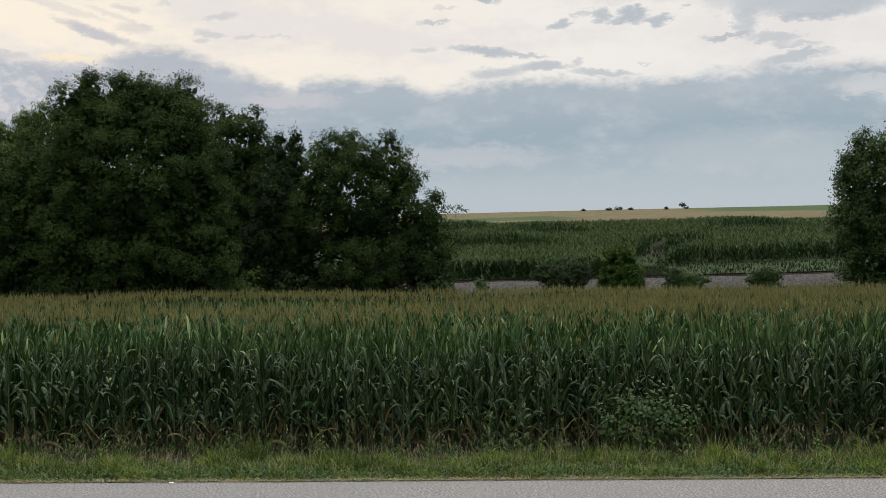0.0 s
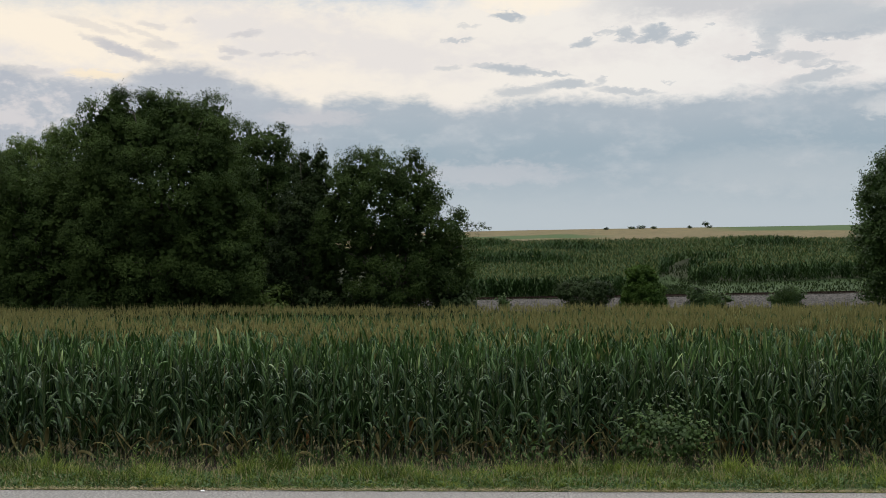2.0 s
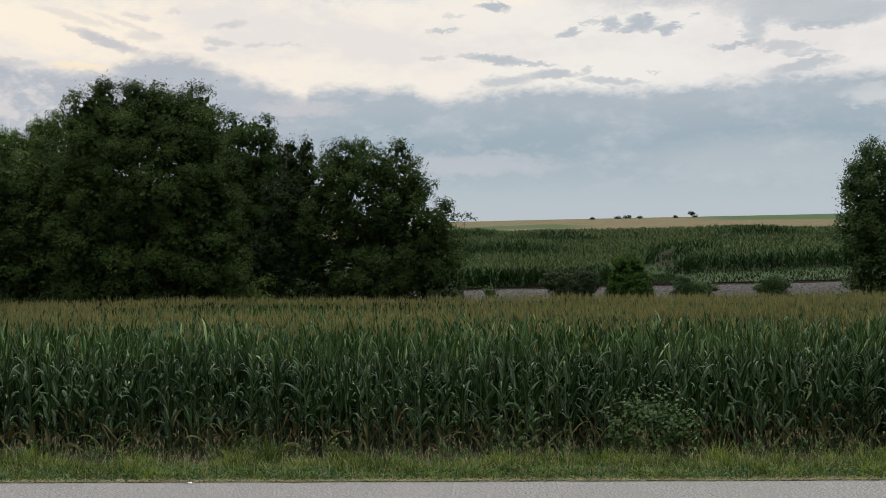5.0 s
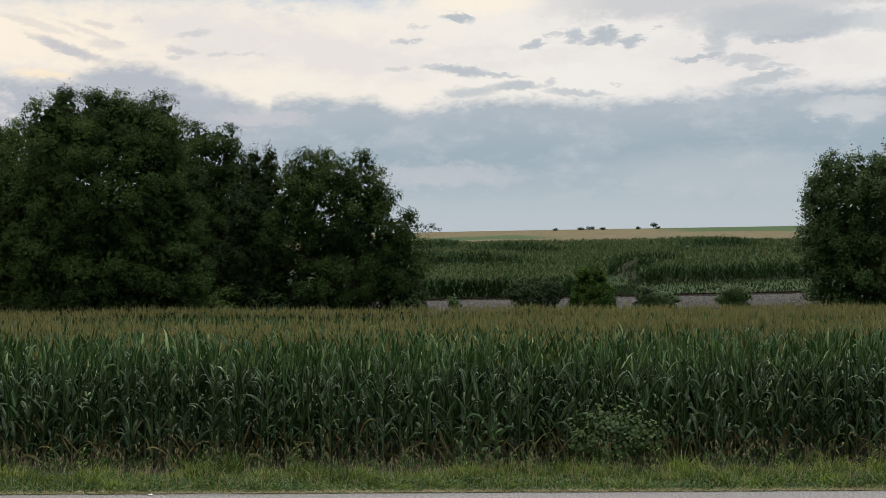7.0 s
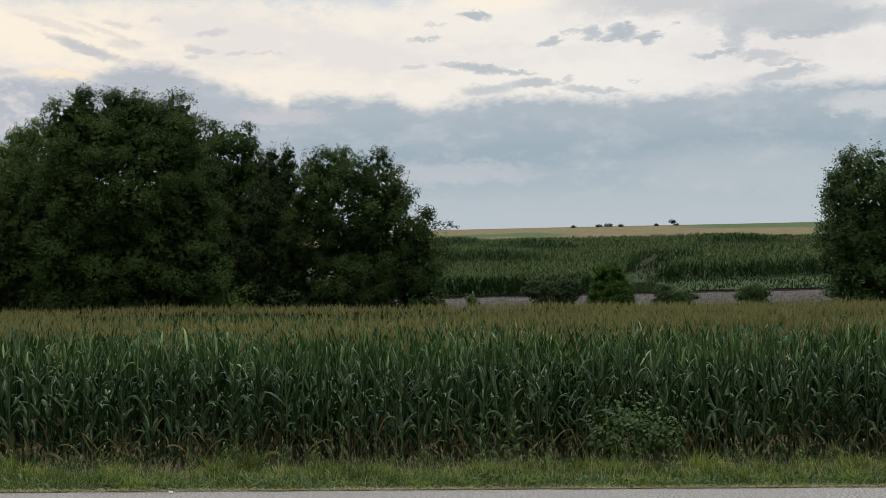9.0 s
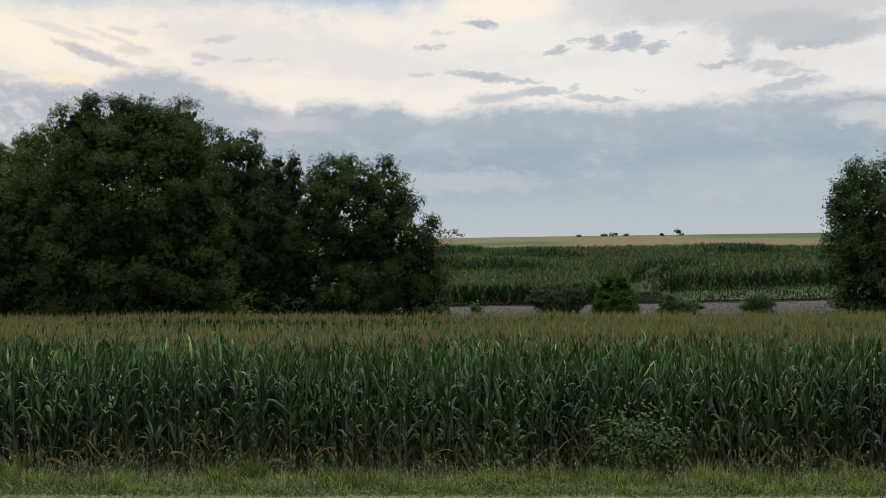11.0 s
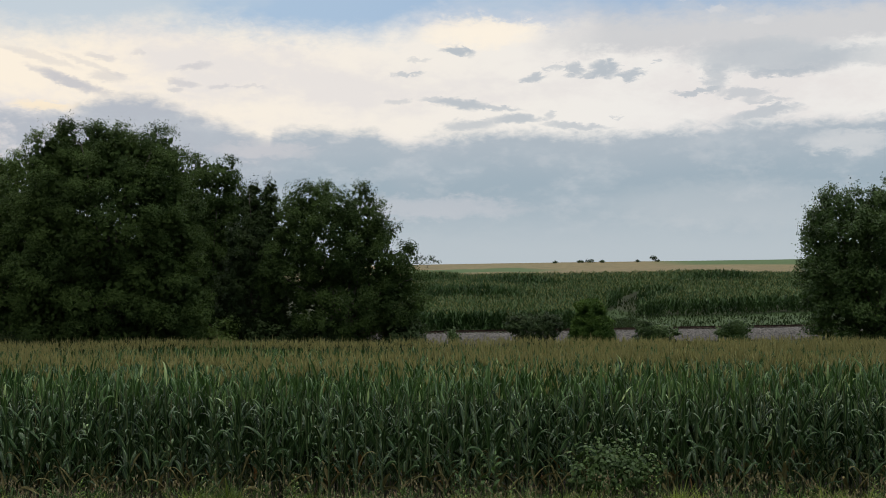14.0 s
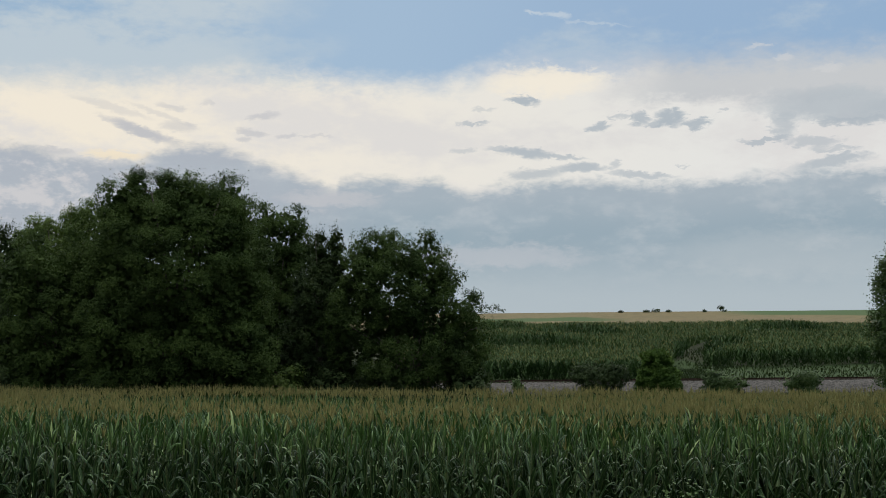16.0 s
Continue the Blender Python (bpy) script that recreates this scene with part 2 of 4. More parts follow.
def finish(m, k, colour, rough, bump=None, strength=0.3, distance=0.02, leak=0.0, leak_colour=None, spec=0.5, metal=0.0):
    p = k.node("ShaderNodeBsdfPrincipled")
    k.feed(p.inputs["Base Color"], colour)
    k.feed(p.inputs["Roughness"], rough)
    p.inputs["Specular IOR Level"].default_value, p.inputs["Metallic"].default_value = spec, metal
    shader = p.outputs[0]
    if bump is not None:
        b = k.node("ShaderNodeBump")
        b.inputs["Strength"].default_value, b.inputs["Distance"].default_value = strength, distance
        k.link(bump, b.inputs["Height"])
        k.link(b.outputs[0], p.inputs["Normal"])
    if leak:
        tr = k.node("ShaderNodeBsdfTranslucent")
        k.feed(tr.inputs[0], leak_colour or colour)
        mx = k.node("ShaderNodeMixShader")
        mx.inputs[0].default_value = leak
        k.link(shader, mx.inputs[1])
        k.link(tr.outputs[0], mx.inputs[2])
        shader = mx.outputs[0]
    out = k.node("ShaderNodeOutputMaterial")
    k.link(shader, out.inputs[0])
    return m


def leafy(name, dark, light, other, rough=0.5, share=0.08, leak=0.25, patch=0.25, spec=0.25, power=1.0, single=0.55):
    """Leaves: each island has its own shade between dark and light, a few take the other colour; broad patches vary too."""
    m, k = material(name)
    rnd = k.node("ShaderNodeNewGeometry").outputs["Random Per Island"]
    obj = k.node("ShaderNodeObjectInfo").outputs["Random"]
    place = k.node("ShaderNodeNewGeometry").outputs["Position"]
    broad = k.noise(place, patch, 3.0)
    f = k.math("ADD", k.math("MULTIPLY", rnd, single), k.math("MULTIPLY", k.smooth(broad, 0.35, 0.65), 0.9 - single))
    f = k.math("ADD", f, k.math("MULTIPLY", obj, 0.12), clamp=True)
    f = k.math("POWER", f, power)
    col = k.mix(f, dark, light)
    col = k.mix(k.smooth(rnd, 1.0 - share, 1.0), col, other)
    fine = k.noise(place, 40.0, 3.0)
    col = k.mix(k.math("MULTIPLY", k.smooth(fine, 0.4, 0.7), 0.25), col, light)
    return finish(m, k, col, rough, leak=leak, spec=spec)


# body leaves near-black, top leaves lighter: shade between the plants put into the colour
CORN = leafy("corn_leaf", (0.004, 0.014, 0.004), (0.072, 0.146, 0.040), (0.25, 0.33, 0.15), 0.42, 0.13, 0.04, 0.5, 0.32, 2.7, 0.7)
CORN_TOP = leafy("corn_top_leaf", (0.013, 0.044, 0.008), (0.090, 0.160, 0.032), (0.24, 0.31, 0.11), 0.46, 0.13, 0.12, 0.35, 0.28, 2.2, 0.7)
CORN_LOW = leafy("corn_withered_leaf", (0.05, 0.065, 0.02), (0.25, 0.20, 0.08), (0.26, 0.12, 0.04), 0.7, 0.25, 0.2, 0.8)
STALK = leafy("corn_stalk", (0.030, 0.050, 0.016), (0.10, 0.125, 0.05), (0.14, 0.12, 0.05), 0.55, 0.1, 0.0, 0.8)
TASSEL = leafy("corn_tassel", (0.110, 0.108, 0.036), (0.27, 0.245, 0.090), (0.19, 0.15, 0.055), 0.8, 0.1, 0.3, 0.2)
MAPLE_LEAF = leafy("maple_leaf", (0.020, 0.036, 0.011), (0.068, 0.104, 0.027), (0.08, 0.11, 0.03), 0.7, 0.03, 0.16, 0.5, 0.06, 1.0, 0.2)
BRIGHT_LEAF = leafy("light_leaf", (0.048, 0.085, 0.016), (0.120, 0.172, 0.034), (0.16, 0.19, 0.05), 0.6, 0.03, 0.3, 0.6, 0.2, 1.0, 0.25)
SHRUB_LEAF = leafy("shrub_leaf", (0.013, 0.026, 0.008), (0.042, 0.064, 0.019), (0.07, 0.09, 0.03), 0.65, 0.03, 0.12, 0.8, 0.12, 1.0, 0.25)
VINE_LEAF = leafy("vine_leaf", (0.022, 0.046, 0.012), (0.066, 0.110, 0.026), (0.09, 0.12, 0.04), 0.55, 0.04, 0.18, 1.0, 0.2, 1.0, 0.3)
MOUND_LEAF = leafy("mound_leaf", (0.026, 0.054, 0.011), (0.075, 0.125, 0.022), (0.08, 0.12, 0.03), 0.7, 0.04, 0.12, 0.6, 0.06, 1.0, 0.3)
WEED_LEAF = leafy("weed_leaf", (0.026, 0.066, 0.016), (0.085, 0.145, 0.034), (0.15, 0.20, 0.06), 0.5, 0.06, 0.3, 1.2)
GRASS = leafy("grass_blade", (0.016, 0.040, 0.005), (0.30, 0.37, 0.062), (0.34, 0.31, 0.14), 0.5, 0.08, 0.2, 1.3, 0.2, 2.0, 0.5)
VERGE_WEED = leafy("verge_weed_leaf", (0.055, 0.110, 0.018), (0.19, 0.27, 0.06), (0.28, 0.32, 0.12), 0.55, 0.06, 0.25, 1.3)
SEED = leafy("seed_head", (0.13, 0.11, 0.055), (0.34, 0.28, 0.16), (0.20, 0.10, 0.06), 0.8, 0.15, 0.15, 1.5)
STRAW = leafy("dry_straw", (0.24, 0.19, 0.10), (0.42, 0.34, 0.20), (0.15, 0.11, 0.06), 0.8, 0.1, 0.1, 1.5)
FAR_CORN = leafy("far_corn_leaf", (0.028, 0.060, 0.016), (0.068, 0.108, 0.029), (0.11, 0.12, 0.045), 0.6, 0.12, 0.15, 0.07, 0.2)


# darker twin of FAR_CORN: the shade on block fronts is put into its colour
FAR_SHADE = leafy("far_corn_shaded_leaf", (0.011, 0.030, 0.008), (0.052, 0.096, 0.025), (0.12, 0.16, 0.065), 0.6, 0.08, 0.1, 0.3, 0.15)


def make_bark():
    m, k = material("bark")
    c = k.node("ShaderNodeTexCoord").outputs["Object"]
    n = k.noise(c, 5.0, 6.0, 0.6, 0.4)
    col = k.mix(k.smooth(n, 0.35, 0.65), (0.05, 0.042, 0.034), (0.13, 0.11, 0.09))
    return finish(m, k, col, 0.9, n, 0.8, 0.03, spec=0.2)


def make_asphalt():
    m, k = material("asphalt")
    c = k.node("ShaderNodeTexCoord").outputs["Object"]
    v = k.node("ShaderNodeTexVoronoi")
    v.inputs["Scale"].default_value = 55.0
    k.link(c, v.inputs["Vector"])
    stone = k.mix(k.smooth(k.noise(c, 28.0, 2.0), 0.35, 0.7), (0.09, 0.084, 0.078), (0.36, 0.335, 0.315))
    broad = k.noise(c, 0.6, 4.0)
    col = k.mix(k.math("MULTIPLY", k.smooth(broad, 0.35, 0.7), 0.35), stone, (0.175, 0.163, 0.15))
    col = k.mix(k.math("MULTIPLY", k.smooth(k.noise(c, 75.0, 2.0), 0.6, 0.75), 0.6), col, (0.42, 0.395, 0.37))
    return finish(m, k, col, 0.85, v.outputs["Distance"], 0.6, 0.01, spec=0.3)


def make_paint():
    m, k = material("road_paint")
    c = k.node("ShaderNodeTexCoord").outputs["Object"]
    n = k.noise(c, 14.0, 5.0, 0.65)
    col = k.mix(k.smooth(n, 0.62, 0.72), (0.74, 0.73, 0.69), (0.30, 0.29, 0.28))
    return finish(m, k, col, 0.6, n, 0.3, 0.004)


def make_yellow():
    m, k = material("yellow_road_paint")
    n = k.noise(k.node("ShaderNodeTexCoord").outputs["Object"], 14.0, 5.0, 0.65)
    return finish(m, k, k.mix(k.smooth(n, 0.62, 0.72), (0.62, 0.42, 0.06), (0.28, 0.25, 0.2)), 0.6, n, 0.3, 0.004)


def make_ground():
    """Soil under the corn, grass elsewhere, and the strips of stubble and pasture on the far ridge."""
    m, k = material("ground")
    pos = k.node("ShaderNodeNewGeometry").outputs["Position"]
    sep = k.node("ShaderNodeSeparateXYZ")
    k.link(pos, sep.inputs[0])
    X, Y, Z = sep.outputs
    n = k.noise(pos, 3.0, 6.0, 0.6)
    broad = k.noise(pos, 0.05, 4.0)
    grass = k.mix(k.smooth(n, 0.3, 0.7), (0.017, 0.031, 0.009), (0.038, 0.062, 0.018))
    soil = k.mix(k.smooth(n, 0.3, 0.7), (0.018, 0.014, 0.010), (0.042, 0.033, 0.023))
    field = k.math("MULTIPLY", k.smooth(Y, 22.7, 23.2), k.smooth(Y, 72.5, 71.0))
    field = k.math("MAXIMUM", field, k.math("MULTIPLY", k.math("MULTIPLY", k.smooth(Y, 176.0, 178.0), 0.55), k.smooth(Y, 262.0, 259.0)))
    col = k.mix(field, grass, soil)
    # ridge: tan stubble with green strips that wander
    wave = k.math("ADD", Y, k.math("MULTIPLY", k.math("SUBTRACT", broad, 0.5), 60.0))
    tan = k.mix(k.smooth(k.noise(pos, 0.35, 5.0), 0.3, 0.7), (0.115, 0.090, 0.043), (0.155, 0.122, 0.060))
    far = k.smooth(Y, 290.0, 296.0)
    strip = k.math("MULTIPLY", k.smooth(wave, 352.0, 358.0), k.smooth(wave, 388.0, 380.0))
    strip = k.math("MULTIPLY", strip, k.smooth(X, 34.0, 18.0))
    right = k.math("MULTIPLY", k.smooth(X, 58.0, 76.0), k.smooth(k.math("ADD", Y, k.math("MULTIPLY", X, 0.9)), 436.0, 446.0))
    ridge = k.mix(k.math("MAXIMUM", strip, right), tan, (0.050, 0.082, 0.026))
    col = k.mix(far, col, ridge)
    return finish(m, k, col, 0.95, n, 0.5, 0.05, spec=0.15)


def make_ballast():
    m, k = material("ballast")
    pos = k.node("ShaderNodeNewGeometry").outputs["Position"]
    v = k.node("ShaderNodeTexVoronoi")
    v.inputs["Scale"].default_value = 7.0
    k.link(pos, v.inputs["Vector"])
    col = k.mix(k.smooth(k.noise(pos, 4.0, 5.0, 0.7), 0.3, 0.7), (0.022, 0.020, 0.018), (0.112, 0.101, 0.090))
    return finish(m, k, col, 0.9, v.outputs["Distance"], 1.0, 0.06, spec=0.2)


def make_plain(name, a, b, rough, scale=6.0, metal=0.0):
    m, k = material(name)
    n = k.noise(k.node("ShaderNodeTexCoord").outputs["Object"], scale, 5.0, 0.6)
    return finish(m, k, k.mix(k.smooth(n, 0.35, 0.65), a, b), rough, n, 0.3, 0.01, metal=metal, spec=0.2)


BARK, ASPHALT, PAINT, YELLOW, GROUND, BALLAST = make_bark(), make_asphalt(), make_paint(), make_yellow(), make_ground(), make_ballast()
RUST = make_plain("rusty_steel", (0.022, 0.013, 0.010), (0.055, 0.032, 0.022), 0.75)
TIE = make_plain("creosoted_wood", (0.035, 0.028, 0.022), (0.09, 0.075, 0.06), 0.9)
LITTER = make_plain("white_paper", (0.70, 0.69, 0.66), (0.80, 0.79, 0.77), 0.7)


# ---------------------------------------------------------------- mesh helpers
def mesh_of(name, verts, faces, mats, index=None, smooth=True):
    """A mesh from arrays: verts (n, 3), faces (m, 4) or (m, 3)."""
    verts, faces = np.asarray(verts, np.float32), np.asarray(faces, np.int32)
    me = bpy.data.meshes.new(name)
    m, n = faces.shape
    me.vertices.add(len(verts))
    me.vertices.foreach_set("co", verts.ravel())
    me.loops.add(m * n)
    me.loops.foreach_set("vertex_index", faces.ravel())
    me.polygons.add(m)
    me.polygons.foreach_set("loop_start", np.arange(m, dtype=np.int32) * n)
    for mat in mats:
        me.materials.append(mat)
    if index is not None:
        me.polygons.foreach_set("material_index", np.asarray(index, np.int32))
    me.polygons.foreach_set("use_smooth", np.full(m, smooth))
    me.update(calc_edges=True)
    return me


def part(name, me, parent=None, label="", **tags):
    """Links a mesh, or a bmesh turned mesh, as one object under a thing."""
    ob = new(name, me)
    ob.parent = parent
    return tagged(ob, label, **tags)


def bm_mesh(name, bm, mat):
    me = bpy.data.meshes.new(name)
    bm.to_mesh(me)
    bm.free()
    me.materials.append(mat)
    return me


def join(pieces):
    """Stacks (verts, faces, material index) pieces with equal face size into one set of arrays."""
    vs, fs, ms, off = [], [], [], 0
    for v, f, i in pieces:
        vs.append(v)
        fs.append(f + off)
        ms.append(np.full(len(f), i, np.int32) if np.isscalar(i) else i)
        off += len(v)
    return np.concatenate(vs), np.concatenate(fs), np.concatenate(ms)


def ribbons(rng, base, az, rise, droop, length, width, steps=5, fold=0.25, twist=0.8, bend=1.3, blunt=0.35, rib=0.13):
    """Curved tapering leaf blades. base (n, 3); az, rise, droop in radians; two halves folded along the midrib, which has a width of its own if rib is set."""
    n = len(base)
    s = np.linspace(0, 1, steps + 1)
    el = rise[:, None] - droop[:, None] * s[None] ** bend
    step = (length / steps)[:, None]
    side = az[:, None] + rng.normal(0, 0.25, n)[:, None] * s[None]
    dx, dy, dz = np.cos(el) * np.cos(side), np.cos(el) * np.sin(side), np.sin(el)
    d = np.stack([dx, dy, dz], 2)
    mid = np.concatenate([np.zeros((n, 1, 3)), np.cumsum(d[:, :-1] * step[..., None], 1)], 1) + base[:, None]
    flat = np.stack([-np.sin(side), np.cos(side), np.zeros_like(side)], 2)
    up = np.cross(d, flat)
    tw = (rng.normal(0, twist, n)[:, None] * s[None])[..., None]
    across = flat * np.cos(tw) + up * np.sin(tw)
    up = np.cross(d, across)
    w = np.minimum((s + 0.12) / blunt, 1) * np.clip((1 - s) / (1 - blunt), 0, 1) ** 0.7
    w = np.clip(np.where(s < blunt, (s + 0.3) / (blunt + 0.3), w), 0.02, 1)
    half = (width[:, None] * w[None] / 2)[..., None]
    left, right = mid - across * half - up * half * fold, mid + across * half - up * half * fold
    verts = np.stack([left, mid - across * half * rib, mid + across * half * rib, right] if rib else [left, mid, right], 2).reshape(-1, 3)
    wide = 4 if rib else 3
    one = []
    for i in range(steps):
        a = i * wide
        one += [(a + j, a + j + 1, a + j + wide + 1, a + j + wide) for j in range(wide - 1)]
    one = np.array(one)
    faces = (one[None] + (np.arange(n) * wide * (steps + 1))[:, None, None]).reshape(-1, 4)
    return verts, faces


def strips(rng, base, az, rise, droop, length, width, steps=2, bend=1.2):
    """Simple flat blades of quads: grass, tassel branches, leaves seen from afar."""
    n = len(base)
    s = np.linspace(0, 1, steps + 1)
    el = rise[:, None] - droop[:, None] * s[None] ** bend
    d = np.stack([np.cos(el) * np.cos(az)[:, None], np.cos(el) * np.sin(az)[:, None], np.sin(el)], 2)
    mid = np.concatenate([np.zeros((n, 1, 3)), np.cumsum(d[:, :-1] * (length / steps)[:, None, None], 1)], 1) + base[:, None]
    spin = rng.uniform(0, np.pi, n)
    across = np.stack([np.cos(spin), np.sin(spin), np.zeros(n)], 1)[:, None]
    w = np.clip(1 - s ** 2, 0.06, 1)[None, :, None] * width[:, None, None] / 2
    verts = np.stack([mid - across * w, mid + across * w], 2).reshape(-1, 3)
    one = np.array([(2 * i, 2 * i + 1, 2 * i + 3, 2 * i + 2) for i in range(steps)])
    faces = (one[None] + (np.arange(n) * 2 * (steps + 1))[:, None, None]).reshape(-1, 4)
    return verts, faces


def stems(base, top, r0, r1, sides=4):
    """Tapered straight stems between two rows of points."""
    n = len(base)
    a = np.linspace(0, 2 * np.pi, sides, endpoint=False)
    ring = np.stack([np.cos(a), np.sin(a), np.zeros(sides)], 1)
    lo = base[:, None] + ring[None] * np.reshape(r0, (-1, 1, 1))
    hi = top[:, None] + ring[None] * np.reshape(r1, (-1, 1, 1))
    verts = np.concatenate([lo, hi], 1).reshape(-1, 3)
    one = np.array([(i, (i + 1) % sides, sides + (i + 1) % sides, sides + i) for i in range(sides)])
    faces = (one[None] + (np.arange(n) * 2 * sides)[:, None, None]).reshape(-1, 4)
    return verts, faces


# ---------------------------------------------------------------- ground, road, railway
ROAD_FAR, ROAD_NEAR = 20.45, 9.2
FIELD_NEAR, FIELD_FAR = 24.25, 71.5
TRACK_Y = 128.0


# benches on the hill: distance, slant, middle, half width, rise
TERRACES = ((190, 0.0, -1, 11, 1.6), (217, 0.15, 9, 8, 1.5), (181, 1.7, 27, 7, 1.4), (226, 0.2, 47, 8, 1.4), (236, 0.0, -6, 6, 1.4))


def track_z(x):
    return 2.48 + 0.0135 * np.clip(x + 5, -60, 90)


def ground_z(x, y):
    """Height of the land: bank by the road, sunken field, embankment, long hill."""
    x, y = np.asarray(x, float), np.asarray(y, float)
    z = np.interp(y, [-60, -4, 2, 8.5, 9.0, 20.6, 20.9, 22, 24.5, 72, 90, 110, 122.5, 126.0, 130.0, 131.5, 140, 150, 425, 470, 900, 1600],
                  [1.9, 1.65, 1.5, 0.05, -0.06, -0.06, 0.0, 0.02, -0.15, -0.12, 1.1, 1.2, 1.1, 1.2, 1.5, 1.8, 2.2, 2.7, 24.3, 25.0, 10.0, 0.0])
    hill = np.clip((y - 133) / 30, 0, 1)
    z = z + hill * 0.011 * np.clip(x, -150, 170)
    bed = np.clip((y - 110) / 14, 0, 1) * np.clip((140 - y) / 8, 0, 1)
    z = z + bed * (track_z(x) - 2.42)
    for at, slope, mid, half, lift in TERRACES:
        d = y - at - slope * (x - mid)
        z = z + lift * np.exp(-((x - mid) / half) ** 4) * np.clip(d / 4, 0, 1) * np.clip(1 - d / 38, 0, 1)
    z = z + hill * 0.5 * np.sin(x * 0.035 + 1.0) * np.sin(y * 0.03)
    return z


def axis(near, fine, far, growth):
    out, d = [0.0], fine
    while out[-1] < far:
        out.append(out[-1] + d)
        if out[-1] > near:
            d *= growth
    return out


def build_ground():
    half = axis(40, 2.0, 2500, 1.12)
    xs = np.array(sorted({-a for a in half} | set(half)))
    ys = np.array(sorted(set([-2400, -1200, -500, -200, -100, -60, -30, -15, -8, -4, -2, 0, 2, 4, 6, 8.5, 9.0, 15, 20.6, 20.9, 21.4, 22, 23, 24.5]
                             + list(np.arange(27, 124, 3.0)) + [122.5, 126, 128, 130, 131.5, 134, 137, 140, 143, 146, 150]
                             + list(np.arange(153, 425, 3.0)) + [425, 432, 440, 455, 470, 520, 600, 750, 900, 1200, 1600, 2400])))
    gx, gy = np.meshgrid(xs, ys)
    v = np.stack([gx, gy, ground_z(gx, gy)], 2).reshape(-1, 3)
    nx = len(xs)
    i, j = np.meshgrid(np.arange(nx - 1), np.arange(len(ys) - 1))
    a = (j * nx + i).ravel()
    f = np.stack([a, a + 1, a + nx + 1, a + nx], 1)
    part("ground", mesh_of("ground", v, f, [GROUND]), None, "rolling farmland with grass verge, brown field soil and tan ridge stubble", category="ground", kind="structure")


def slab(name, x0, x1, y0, y1, z0, z1, mat, rag=0.0, step=0.35):
    """A long slab with an optional ragged far edge."""
    rng = np.random.default_rng(3)
    xs = np.arange(x0, x1 + step, step)
    far = y1 + rng.normal(0, rag, len(xs)) if rag else np.full(len(xs), y1)
    n = len(xs)
    v = np.concatenate([np.stack([xs, np.full(n, y0), np.full(n, z1)], 1), np.stack([xs, far, np.full(n, z1)], 1),
                        np.stack([xs, far + 0.03, np.full(n, z0)], 1), np.stack([xs, np.full(n, y0 - 0.03), np.full(n, z0)], 1)])
    f = []
    for i in range(n - 1):
        for r in range(3):
            f.append((r * n + i, r * n + i + 1, (r + 1) * n + i + 1, (r + 1) * n + i))
    f = np.array(f)[:, ::-1]
    return mesh_of(name, v, f, [mat], smooth=False)


def build_road():
    road = part("road", slab("road", -220, 220, ROAD_NEAR, ROAD_FAR, -0.1, 0.0, ASPHALT, 0.025), None, "grey worn asphalt country road with paved shoulder", category="road", kind="structure")
    part("edge_line", slab("edge_line", -220, 220, 17.74, 17.85, -0.01, 0.004, PAINT), road, "white painted edge line")
    part("edge_line", slab("edge_line", -220, 220, 10.95, 11.07, -0.01, 0.004, PAINT), road, "white painted edge line")
    part("centre_line", slab("centre_line", -220, 220, 14.55, 14.66, -0.01, 0.004, YELLOW), road, "yellow painted centre line")
    part("centre_line", slab("centre_line", -220, 220, 14.34, 14.45, -0.01, 0.004, YELLOW), road, "yellow painted centre line")


